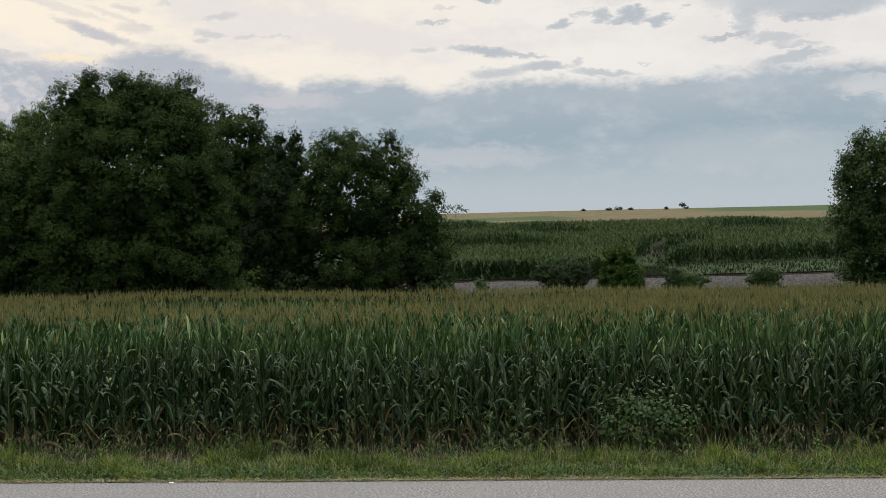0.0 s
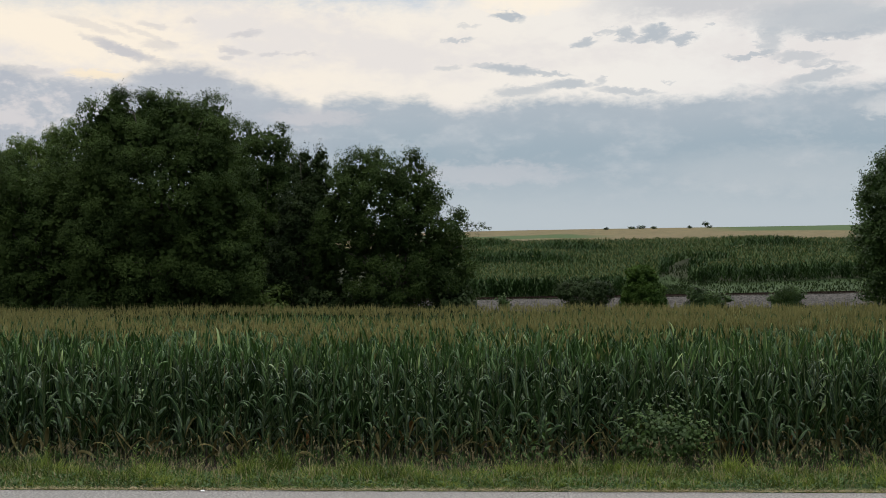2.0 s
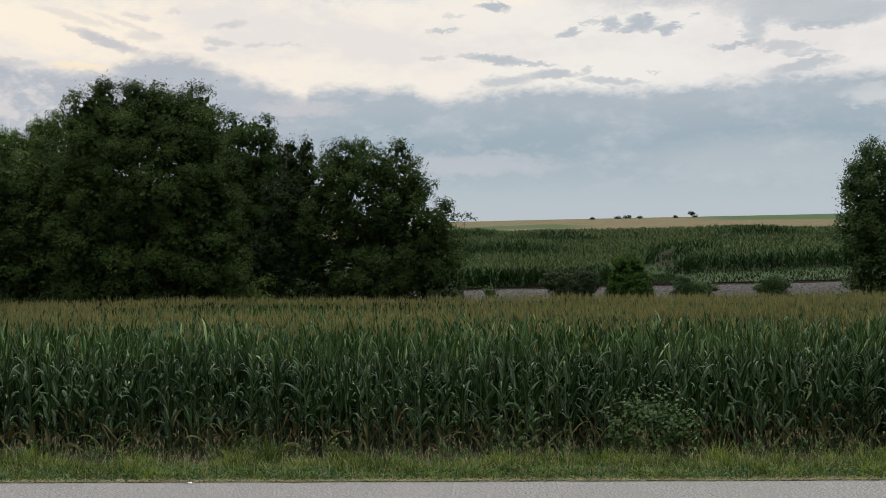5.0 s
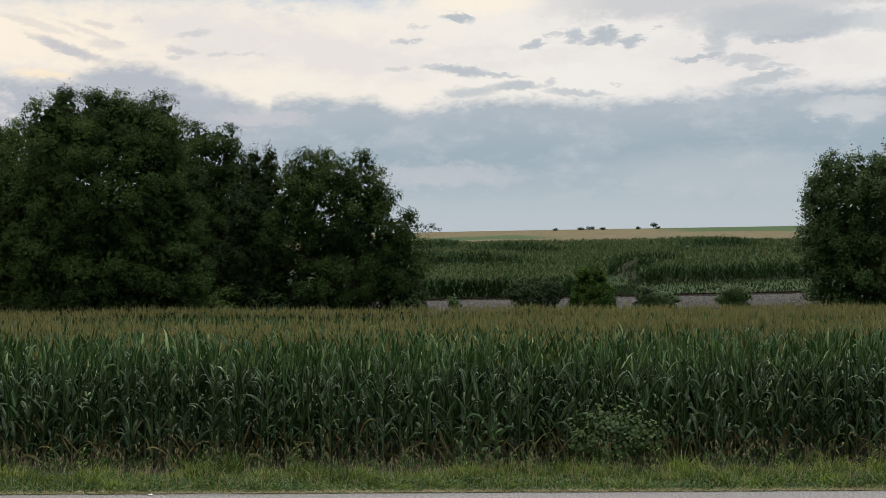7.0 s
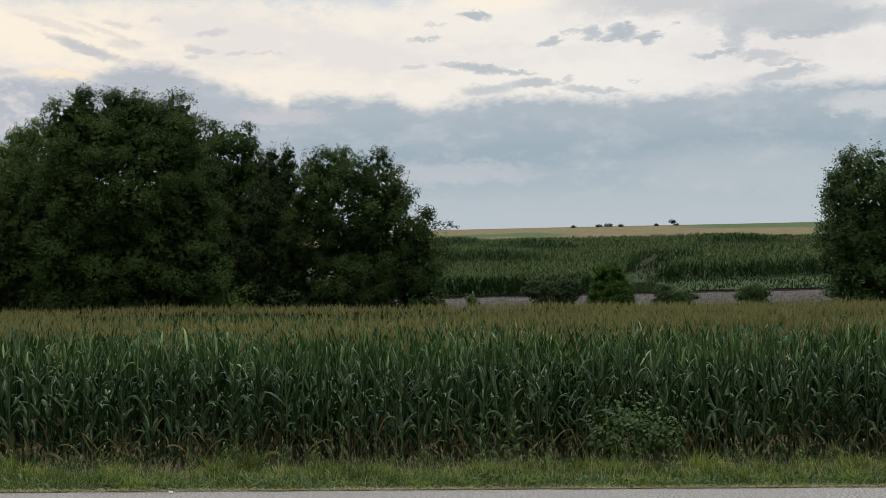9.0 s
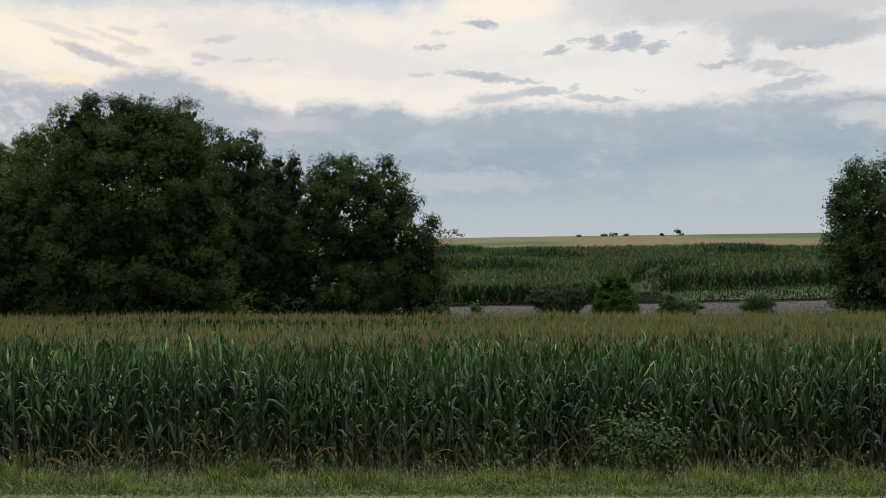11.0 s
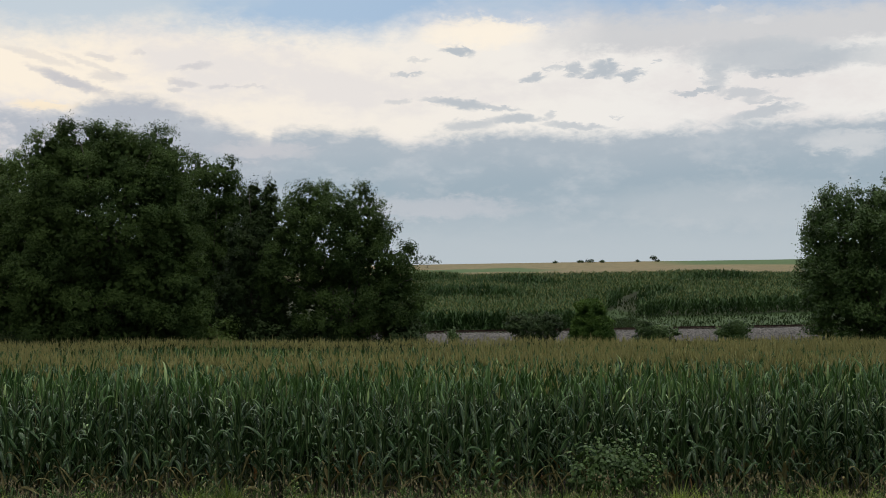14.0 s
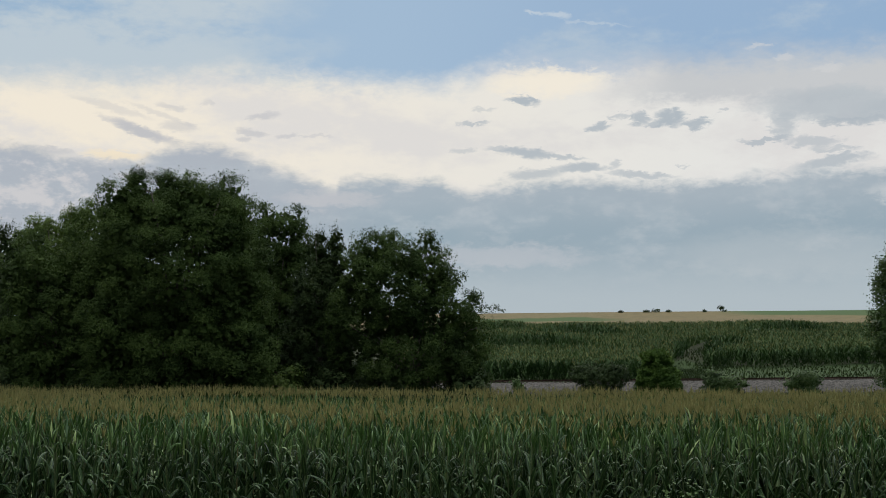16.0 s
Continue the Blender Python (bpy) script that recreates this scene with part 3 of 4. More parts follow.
def build_railway():
    track = tagged(new("railway_track"), "single railway track with rusty rails on a grey ballast bed", "railway track")
    xs = np.arange(-110, 150, 2.0)
    n = len(xs)
    z = track_z(xs)
    rng = np.random.default_rng(5)
    rows = []
    for y, dz in ((-3.9, -1.15), (-2.9, -0.62), (-1.75, 0.0), (1.75, 0.0), (3.0, -0.6)):
        rows.append(np.stack([xs, np.full(n, TRACK_Y + y) + rng.normal(0, 0.08, n), z + dz + rng.normal(0, 0.03, n)], 1))
    f = [(r * n + i, r * n + i + 1, (r + 1) * n + i + 1, (r + 1) * n + i) for r in range(4) for i in range(n - 1)]
    part("ballast_bed", mesh_of("ballast_bed", np.concatenate(rows), f, [BALLAST]), track, "grey crushed stone ballast")
    profile = [(-0.07, 0), (0.07, 0), (0.07, 0.02), (0.012, 0.035), (0.012, 0.125), (0.036, 0.135), (0.036, 0.172), (-0.036, 0.172), (-0.036, 0.135), (-0.012, 0.125), (-0.012, 0.035), (-0.07, 0.02)]
    for off in (-0.72, 0.72):
        m = len(profile)
        v = np.concatenate([np.stack([np.full(m, x), TRACK_Y + off + np.array([p[0] for p in profile]), zz + 0.11 + np.array([p[1] for p in profile])], 1) for x, zz in zip(xs, z)])
        f = [(i * m + j, (i + 1) * m + j, (i + 1) * m + (j + 1) % m, i * m + (j + 1) % m) for i in range(n - 1) for j in range(m)]
        part("rail", mesh_of("rail", v, f, [RUST], smooth=False), track, "rusty steel rail")
    bm = bmesh.new()
    bmesh.ops.create_cube(bm, size=1)
    bmesh.ops.scale(bm, vec=(0.23, 2.6, 0.18), verts=bm.verts)
    bmesh.ops.bevel(bm, geom=bm.edges[:], offset=0.015, segments=1, affect="EDGES")
    me = bm_mesh("tie", bm, TIE)
    for i in range(150):
        x = -30 + i * 0.55
        ob = part("tie", me, track)
        ob.location = (x, TRACK_Y + 0.02 * math.sin(i * 2.3), float(track_z(x)) + 0.02)
        ob.rotation_euler = (0, 0, 0.02 * math.sin(i * 1.7))


build_ground()
build_road()
build_railway()


# ---------------------------------------------------------------- trees and shrubs
def unit(v):
    return v / np.maximum(np.linalg.norm(v, axis=-1, keepdims=True), 1e-6)


def crown_leaves(rng, lobes, clumps, per, size, spread, shell=0.42, sprig=0.6, hollow=0.55, inset=0.5):
    """Leaf clumps over the outer part of several overlapping lobes, each clump a spray of small leaves."""
    lobes = np.array(lobes, float)
    c, r = lobes[:, :3], np.maximum(lobes[:, 3:] - inset, lobes[:, 3:] * 0.5)
    weight = r[:, 0] * r[:, 2]
    pick = rng.choice(len(lobes), clumps, p=weight / weight.sum())
    way = unit(rng.normal(0, 1, (clumps, 3)))
    way = unit(way + np.array([0, -0.25, 0.25]))
    bump = 1 + 0.10 * np.sin(way[:, 0] * 7 + pick * 2.1) * np.sin(way[:, 2] * 6 + pick) + rng.normal(0, 0.06, clumps)
    reach = (1 - shell * rng.random(clumps) ** 1.6) * bump
    centre = c[pick] + way * r[pick] * reach[:, None]
    inside = np.zeros(clumps, bool)
    for i in range(len(lobes)):
        q = np.linalg.norm((centre - c[i]) / r[i], axis=1)
        inside |= (q < hollow) & (pick != i)
    centre, way = centre[~inside], way[~inside]
    out = unit(way / np.maximum(r[pick[~inside]], 0.1))
    grow = unit(out * 0.8 + np.array([0, 0, 0.55]) + rng.normal(0, 0.3, out.shape))
    n = len(centre)
    scale = rng.uniform(0.55, 1.3, n)
    cid = np.repeat(np.arange(n), per)
    m = n * per
    ball = unit(rng.normal(0, 1, (m, 3)) + out[cid] * 0.5 + np.array([0, 0, 0.35]))
    off = ball * (rng.random(m) ** 0.4 * spread * 2.0 * scale[cid])[:, None] * np.array([1, 1, 0.75])
    along = rng.uniform(-0.25, 1.0, m) ** 3 * sprig * scale[cid]
    pos = centre[cid] + off * (1 - 0.7 * np.clip(along / sprig, 0, 1))[:, None] + grow[cid] * along[:, None]
    normal = unit(ball * 0.4 + out[cid] * 0.55 + np.array([0, 0, 0.45]) + rng.normal(0, 0.28, (m, 3)))
    tip = rng.normal(0, 1, (m, 3)) + out[cid] * 0.8 - np.array([0, 0, 0.5])
    tip = unit(tip - normal * (tip * normal).sum(1, keepdims=True))
    side = np.cross(normal, tip)
    ln = size * rng.uniform(0.65, 1.35, m)[:, None]
    wd = ln * rng.uniform(0.40, 0.58, m)[:, None]
    v = np.stack([pos, pos + tip * ln * 0.5 + side * wd - normal * ln * 0.10, pos + tip * ln - normal * ln * 0.16, pos + tip * ln * 0.5 - side * wd - normal * ln * 0.10], 1).reshape(-1, 3)
    f = np.arange(m * 4).reshape(-1, 4)
    return v, f, centre


def bough_leaves(rng, lobes, bough=1.1, spacing=1.32, sprigs=96, per=12, blade=0.092, sprig=0.40, inner=1.0, lift=0.8):
    """A crown of boughs: rounded cushions of upright leafy sprigs over the lobes, dark hollows between, larger leaves inside."""
    L = np.array(lobes, float)
    c, r = L[:, :3], L[:, 3:]
    area = r[:, 0] * r[:, 2]
    n = int(60 * area.sum() / spacing ** 2)
    pick = rng.choice(len(L), n, p=area / area.sum())
    way = unit(unit(rng.normal(0, 1, (n, 3))) + np.array([0, -0.2, 0.1]))
    p = c[pick] + way * np.maximum(r[pick] - bough * 0.62, r[pick] * 0.4) * rng.uniform(0.86, 1.05, n)[:, None]
    deep = np.zeros(n, bool)
    for i in range(len(L)):
        deep |= (np.linalg.norm((p - c[i]) / np.maximum(r[i] - bough * 0.6, 0.2), axis=1) < 0.86) & (pick != i)
    p, way = p[~deep], unit(way / np.maximum(r[pick], 0.2))[~deep]
    # keep the boughs apart from one another
    kept = np.zeros((0, 3))
    ids = []
    for i in range(len(p)):
        if not len(kept) or ((kept - p[i]) ** 2).sum(1).min() > spacing ** 2:
            kept = np.concatenate([kept, p[i:i + 1]])
            ids.append(i)
    p, way = p[ids], way[ids]
    n = len(p)
    size = bough * rng.uniform(0.7, 1.25, n)
    # sprigs over the upper and outer side of each bough
    b = np.repeat(np.arange(n), sprigs)
    m = len(b)
    out = unit(rng.normal(0, 0.85, (m, 3)) + way[b] * 0.7 + np.array([0, 0, 0.75]))
    root = p[b] + out * (size[b] * rng.uniform(0.25, 1.0, m) ** 0.6)[:, None] * np.array([1, 1, 0.85])
    grow = unit(out * 0.6 + way[b] * 0.15 + np.array([0, 0, lift]) + rng.normal(0, 0.2, (m, 3)))
    ln = sprig * rng.uniform(0.55, 1.2, m) * np.where(rng.random(m) < 0.12, 1.9, 1.0)
    k = np.repeat(np.arange(m), per)
    q = len(k)
    s = rng.random(q)
    around = unit(rng.normal(0, 1, (q, 3)))
    around = unit(around - grow[k] * (around * grow[k]).sum(1, keepdims=True))
    pos = root[k] + grow[k] * (s * ln[k])[:, None] + around * (0.05 + 0.17 * (1 - s) * rng.random(q) ** 0.5)[:, None]
    normal = unit(out[k] * 0.45 + around * 0.3 + np.array([0, -0.1, 0.4]) + rng.normal(0, 0.42, (q, 3)))
    tip = around + grow[k] * 0.6 + rng.normal(0, 0.3, (q, 3))
    lw = blade * rng.uniform(0.7, 1.3, q) * (1.1 - 0.35 * s)
    # large shaded leaves that fill the inside
    t = int(inner * 150 * area.sum())
    pk = rng.choice(len(L), t, p=area / area.sum())
    ip = c[pk] + unit(rng.normal(0, 1, (t, 3))) * (np.maximum(r[pk] - bough * 0.7, r[pk] * 0.3)) * (0.35 + 0.65 * rng.random(t) ** 0.5)[:, None]
    fill = rng.integers(0, n, n * 34)
    t += len(fill)
    ip = np.concatenate([ip, p[fill] + unit(rng.normal(0, 1, (len(fill), 3))) * (size[fill] * 0.6 * rng.random(len(fill)) ** 0.4)[:, None]])
    pos = np.concatenate([pos, ip])
    normal = np.concatenate([normal, unit(rng.normal(0, 1, (t, 3)) + np.array([0, -0.4, 0.3]))])
    tip = np.concatenate([tip, rng.normal(0, 1, (t, 3))])
    lw = np.concatenate([lw, rng.uniform(0.2, 0.4, t)])[:, None]
    tip = unit(tip - normal * (tip * normal).sum(1, keepdims=True))
    side = np.cross(normal, tip)
    wd = lw * rng.uniform(0.42, 0.6, len(lw))[:, None]
    v = np.stack([pos, pos + tip * lw * 0.5 + side * wd - normal * lw * 0.10, pos + tip * lw - normal * lw * 0.16, pos + tip * lw * 0.5 - side * wd - normal * lw * 0.10], 1).reshape(-1, 3)
    return v, np.arange(len(v)).reshape(-1, 4), p


def limb_tube(points, radii, sides=7):
    """A bent tapered tube through points."""
    pts = np.array(points, float)
    v = []
    for i, (p, r) in enumerate(zip(pts, radii)):
        d = unit(pts[min(i + 1, len(pts) - 1)] - pts[max(i - 1, 0)])
        a = unit(np.cross(d, (0.3, 1, 0.1)))
        b = np.cross(d, a)
        ang = np.linspace(0, 2 * np.pi, sides, endpoint=False)
        v.append(p + r * (np.cos(ang)[:, None] * a + np.sin(ang)[:, None] * b))
    f = [(i * sides + j, i * sides + (j + 1) % sides, (i + 1) * sides + (j + 1) % sides, (i + 1) * sides + j) for i in range(len(pts) - 1) for j in range(sides)]
    return np.concatenate(v), np.array(f)


def tree(name, lobes, seed, leaf, label, category="tree", clumps=500, per=70, size=0.155, spread=0.42, trunk=0.35, limbs=9, group="", boughs=False, **kw):
    """A tree or shrub: trunk, limbs running into the lobes of the crown, and the crown of leaves."""
    rng = np.random.default_rng(seed)
    L = np.array(lobes, float)
    bx, by = np.average(L[:, 0], weights=L[:, 3]), np.average(L[:, 1], weights=L[:, 3])
    bz = float(ground_z(bx, by)) - 0.1
    base = np.array([bx, by, bz])
    thing = tagged(new(name), label, category, group)
    thing.location = base
    if boughs:
        v, f, centres = bough_leaves(rng, lobes, **kw)
    else:
        v, f, centres = crown_leaves(rng, lobes, clumps, per, size, spread, **kw)
    low = ground_z(v[:, 0], v[:, 1]) + 0.02
    v[:, 2] = np.maximum(v[:, 2], low)
    part("crown", mesh_of("crown", v - base, f, [leaf], smooth=False), thing)
    top = L[:, 2].max()
    fork = base + (0, 0, (top - bz) * 0.28)
    tv, tf = limb_tube([(0, 0, 0), (0.02, 0, (fork[2] - bz) * 0.5), fork - base], [trunk * 1.35, trunk, trunk * 0.85])
    stem = part("trunk", mesh_of("trunk", tv, tf, [BARK]), thing)
    for i in range(limbs):
        l = L[i % len(L)]
        end = l[:3] + rng.normal(0, 0.35, 3) * l[3:]
        a = fork - base
        b = end - base
        mid = a * 0.5 + b * 0.5 + np.array([0, 0, 0.12 * np.linalg.norm(b - a)]) + rng.normal(0, 0.15, 3)
        near = centres[np.argmin(np.linalg.norm(centres - end - unit(b - a) * 1.0, axis=1))] - base
        lv, lf = limb_tube([a, mid, b, b * 0.3 + near * 0.7], [trunk * 0.42, trunk * 0.24, trunk * 0.1, trunk * 0.03], 6)
        part("limb", mesh_of("limb", lv, lf, [BARK]), stem)
    return thing


MAPLE = [(-21.0, 75.2, 9.3, 5.2, 4.2, 6.0), (-23.8, 74.7, 12.7, 2.3, 2.1, 2.9), (-18.7, 75.4, 12.6, 2.5, 2.2, 2.9), (-21.3, 75.0, 13.3, 2.5, 2.1, 2.6), (-24.3, 74.5, 9.2, 2.2, 2.1, 3.6),
         (-24.4, 73.9, 5.2, 2.3, 1.9, 4.0), (-17.6, 75.0, 8.0, 2.6, 2.2, 4.2), (-17.4, 74.8, 4.6, 2.8, 2.2, 3.8), (-20.8, 74.0, 4.4, 4.6, 2.1, 3.8)]
LEFT_DARK = [(-28.92, 75.66, 5.8, 3.64, 2.5, 4.7), (-30.17, 75.17, 8.91, 2.55, 2.04, 2.91), (-26.9, 76.42, 8.4, 2.5, 1.9, 4.2), (-27.5, 75.2, 3.4, 4.0, 1.8, 2.8)]
LEFT_BRIGHT = [(-30.2, 84.57, 12.7, 2.3, 1.78, 2.5), (-32.83, 83.8, 11.16, 2.75, 2.2, 2.91), (-31.43, 84.33, 7.92, 3.64, 2.91, 4.86)]
LEFT_FAR = [(-35.42, 80.56, 10.6, 2.97, 2.28, 2.85), (-38.29, 79.23, 11.0, 3.17, 2.38, 2.97), (-34.44, 80.0, 5.8, 4.35, 3.48, 4.6), (-38.29, 79.23, 5.8, 3.96, 3.17, 4.6)]
BEHIND = [(-17.0, 84.27, 11.9, 2.8, 1.8, 3.1), (-15.9, 84.38, 9.6, 2.5, 1.7, 3.6), (-17.0, 84.19, 6.14, 3.0, 2.17, 3.87)]
THIN = [(-13.1, 78.9, 10.6, 0.75, 0.7, 1.9), (-12.0, 79.03, 10.4, 0.8, 0.75, 2.1), (-12.8, 78.94, 7.7, 2.0, 1.6, 2.8), (-13.2, 78.85, 4.4, 2.4, 1.73, 3.0)]
RIGHT_MAPLE = [(-8.3, 77.5, 8.5, 3.2, 2.4, 3.5), (-6.4, 77.7, 9.1, 2.2, 1.7, 2.9), (-9.9, 77.4, 9.3, 1.7, 1.4, 2.6), (-5.2, 77.8, 8.9, 1.4, 1.2, 1.7), (-4.0, 77.9, 6.4, 1.8, 1.4, 2.3),
               (-3.9, 77.9, 4.3, 1.9, 1.5, 2.6), (-7.6, 77.6, 4.6, 3.8, 2.1, 3.3), (-10.3, 77.4, 6.3, 2.1, 1.6, 3.4), (-6.2, 77.7, 6.8, 2.4, 1.6, 2.4)]
EAST = [(23.5, 76.2, 8.5, 2.8, 2.2, 3.0), (26.6, 75.4, 8.8, 3.4, 2.5, 3.3), (23.0, 76.4, 6.0, 2.7, 2.0, 3.0), (22.8, 76.3, 3.9, 2.2, 1.8, 2.4), (26.3, 75.5, 4.7, 3.9, 2.3, 3.2), (28.7, 74.7, 6.5, 2.9, 2.3, 4.0)]

tree("maple_tree", MAPLE, 11, MAPLE_LEAF, "large dark green maple with a broad rounded crown behind the corn", boughs=True, inner=1.7, sprigs=90, trunk=0.5, limbs=12)
tree("maple_tree", RIGHT_MAPLE, 12, MAPLE_LEAF, "dark maple with ragged crown and sky gaps, beside the hill field", boughs=True, bough=0.95, spacing=1.12, sprigs=72, inner=0.6, trunk=0.32, limbs=12)
tree("maple_tree", BEHIND, 13, MAPLE_LEAF, "green maple half hidden behind the large maple", boughs=True, bough=0.9, spacing=1.05, sprigs=56, sprig=0.3, per=10)
tree("slender_tree", THIN, 14, SHRUB_LEAF, "slender thin-leaved dark tree between two maples", boughs=True, bough=0.5, spacing=0.6, sprigs=15, per=9, sprig=0.45, inner=0.6, lift=1.3, trunk=0.16, limbs=7)
tree("shade_tree", LEFT_DARK, 15, MAPLE_LEAF, "dark green leafy tree beside the large maple", boughs=True, sprigs=54, per=10)
tree("shade_tree", LEFT_BRIGHT, 16, BRIGHT_LEAF, "yellow-green leafy tree behind the dark maple", boughs=True, bough=0.85, spacing=1.0, sprigs=50, sprig=0.34, per=10)
tree("shade_tree", LEFT_FAR, 17, SHRUB_LEAF, "dark green leafy tree at the end of the tree row", boughs=True, sprigs=54, per=10)
tree("hedgerow_tree", EAST, 18, VINE_LEAF, "bushy green tree with feathery top beside the railway", boughs=True, bough=0.85, spacing=1.02, sprigs=46, per=10, blade=0.11, sprig=0.45, inner=1.0, trunk=0.3, limbs=12)

# a second row of trees that closes the grove behind
tree("shade_tree", [(-25.5, 91.0, 6.0, 4.6, 2.5, 5.2), (-21.5, 91.5, 5.0, 3.8, 2.3, 4.6), (-16.5, 91.5, 5.6, 3.4, 2.2, 5.0)], 19, SHRUB_LEAF, "dark green tree deep inside the grove", clumps=600, per=60, size=0.24, spread=0.45, limbs=6)
tree("shade_tree", [(-38.0, 90.0, 6.0, 4.6, 2.5, 5.4), (-33.5, 91.0, 5.2, 4.2, 2.3, 4.8)], 20, SHRUB_LEAF, "dark green tree deep inside the grove", clumps=420, per=60, size=0.24, spread=0.45, limbs=6)

# shrubs along the embankment
IVY = [(9.9, 95.4, 3.75, 1.3, 1.0, 1.5), (9.4, 95.3, 2.7, 1.15, 1.0, 1.5), (10.55, 95.3, 2.7, 1.1, 1.0, 1.5), (10.4, 94.4, 2.6, 1.05, 0.8, 1.25), (9.9, 95.2, 1.9, 1.8, 0.9, 1.2)]
tree("vine_mound", IVY, 21, MOUND_LEAF, "rounded mound of green vines over a dead stump", "shrub", boughs=True, bough=0.42, spacing=0.42, sprigs=22, per=7, blade=0.085, sprig=0.10, lift=0.3, inner=1.5, trunk=0.12, limbs=4)
SHRUBS = (
    [(5.66, 96.83, 2.9, 2.18, 0.91, 1.3), (4.59, 96.89, 3.3, 1.31, 0.7, 0.9), (6.93, 96.75, 3.4, 1.09, 0.7, 0.95), (5.6, 96.8, 1.9, 2.3, 0.9, 0.9)],
    [(14.1, 95.97, 2.9, 1.05, 0.56, 0.8), (15.24, 95.79, 2.6, 1.48, 0.4, 0.6), (14.6, 95.9, 1.9, 1.5, 0.6, 0.8)],
    [(20.8, 94.74, 2.95, 1.22, 0.5, 0.65), (19.83, 94.95, 2.6, 0.87, 0.4, 0.5), (20.6, 94.8, 1.9, 1.2, 0.5, 0.8)],
    [(-0.56, 100.0, 2.6, 0.4, 0.32, 0.55), (-0.5, 100.0, 1.9, 0.5, 0.4, 0.6)],
)
for i, lobes in enumerate(SHRUBS):
    tree("shrub", lobes, 30 + i, SHRUB_LEAF if i < 1 else VINE_LEAF, ("dark feathery shrub on the railway bank", "low green shrub on the railway bank", "low rounded shrub below the railway", "small light sapling below the ballast")[i],
         "shrub", clumps=int(110 * (len(lobes) if i < 3 else 0.6)), per=40, size=0.10, spread=0.13, trunk=0.05, limbs=5, group="shrubs along the railway", sprig=0.5, inset=0.15, shell=0.7)

# undergrowth at the foot of the trees
for i, (x, y, w, h) in enumerate(((-36.5, 77.0, 2.4, 1.7), (-31.5, 75.2, 2.6, 1.8), (-26.0, 74.4, 2.5, 1.6), (-20.5, 74.0, 2.6, 1.8), (-15.2, 76.5, 2.0, 1.9), (-11.6, 77.2, 1.8, 1.7), (-7.6, 77.0, 2.2, 1.8), (-3.6, 77.2, 1.5, 1.7), (26.0, 75.0, 2.8, 1.8))):
    g = float(ground_z(x, y))
    tree("understory_shrub", [(x, y, g + h * 0.9, w, 0.9, h), (x + w * 0.6, y + 0.3, g + h * 0.6, w * 0.7, 0.8, h * 0.9), (x - w * 0.6, y + 0.2, g + h * 0.7, w * 0.7, 0.8, h)], 80 + i, SHRUB_LEAF if i != 4 else BRIGHT_LEAF,
         "dark leafy undergrowth at the foot of the trees", "shrub", clumps=130, per=60, size=0.15, spread=0.28, trunk=0.05, limbs=3, group="undergrowth below the trees", inset=0.2, shell=0.6)

tree("understory_shrub", [(-12.4, 82.5, 2.4, 2.2, 1.2, 2.4), (-10.6, 82.8, 2.0, 1.8, 1.1, 2.1), (-13.8, 82.4, 3.2, 1.6, 1.1, 2.6)], 95, SHRUB_LEAF, "leafy shrub in the gap between two maples", "shrub", clumps=300, per=55, size=0.16, spread=0.26, trunk=0.06, limbs=4, group="undergrowth below the trees", inset=0.1, shell=0.8)

# bushes on the skyline
RIDGE = (
    ([(63.9, 415.1, 25.9, 1.4, 0.9, 1.1), (65.2, 414.9, 25.1, 1.2, 0.6, 0.8)], 0.9), ([(40.1, 418.1, 25.0, 1.5, 0.6, 0.7), (43.3, 417.8, 25.2, 1.9, 0.7, 0.8)], 1.0),
    ([(47.3, 417.3, 24.9, 1.0, 0.6, 0.6)], 0.6), ([(31.8, 418.8, 24.7, 0.8, 0.5, 0.5)], 0.6), ([(58.9, 415.8, 25.0, 0.8, 0.5, 0.5)], 0.6),
    ([(-9.6, 399.0, 25.4, 2.5, 1.5, 2.2), (-12.6, 399.4, 25.0, 2.6, 1.5, 2.2), (-7.2, 399.0, 24.4, 1.4, 1.0, 1.4)], 1.6),
)
for i, (lobes, n) in enumerate(RIDGE):
    drop = min(l[2] - l[5] for l in lobes) - float(ground_z(lobes[0][0], lobes[0][1]))
    lobes = [(x, y, z - max(drop, 0) * 0.5 - 0.35, a * 0.9, b, (c + max(drop, 0) * 0.5) * 0.62) for x, y, z, a, b, c in lobes]
    tree("bush", lobes, 50 + i, SHRUB_LEAF, "dark bush on the ridge of the far hill", "bush", clumps=int(55 * n), per=12, size=0.24, spread=0.25, trunk=0.08, limbs=3, group="bushes on the ridge", sprig=0.5, inset=0.2)


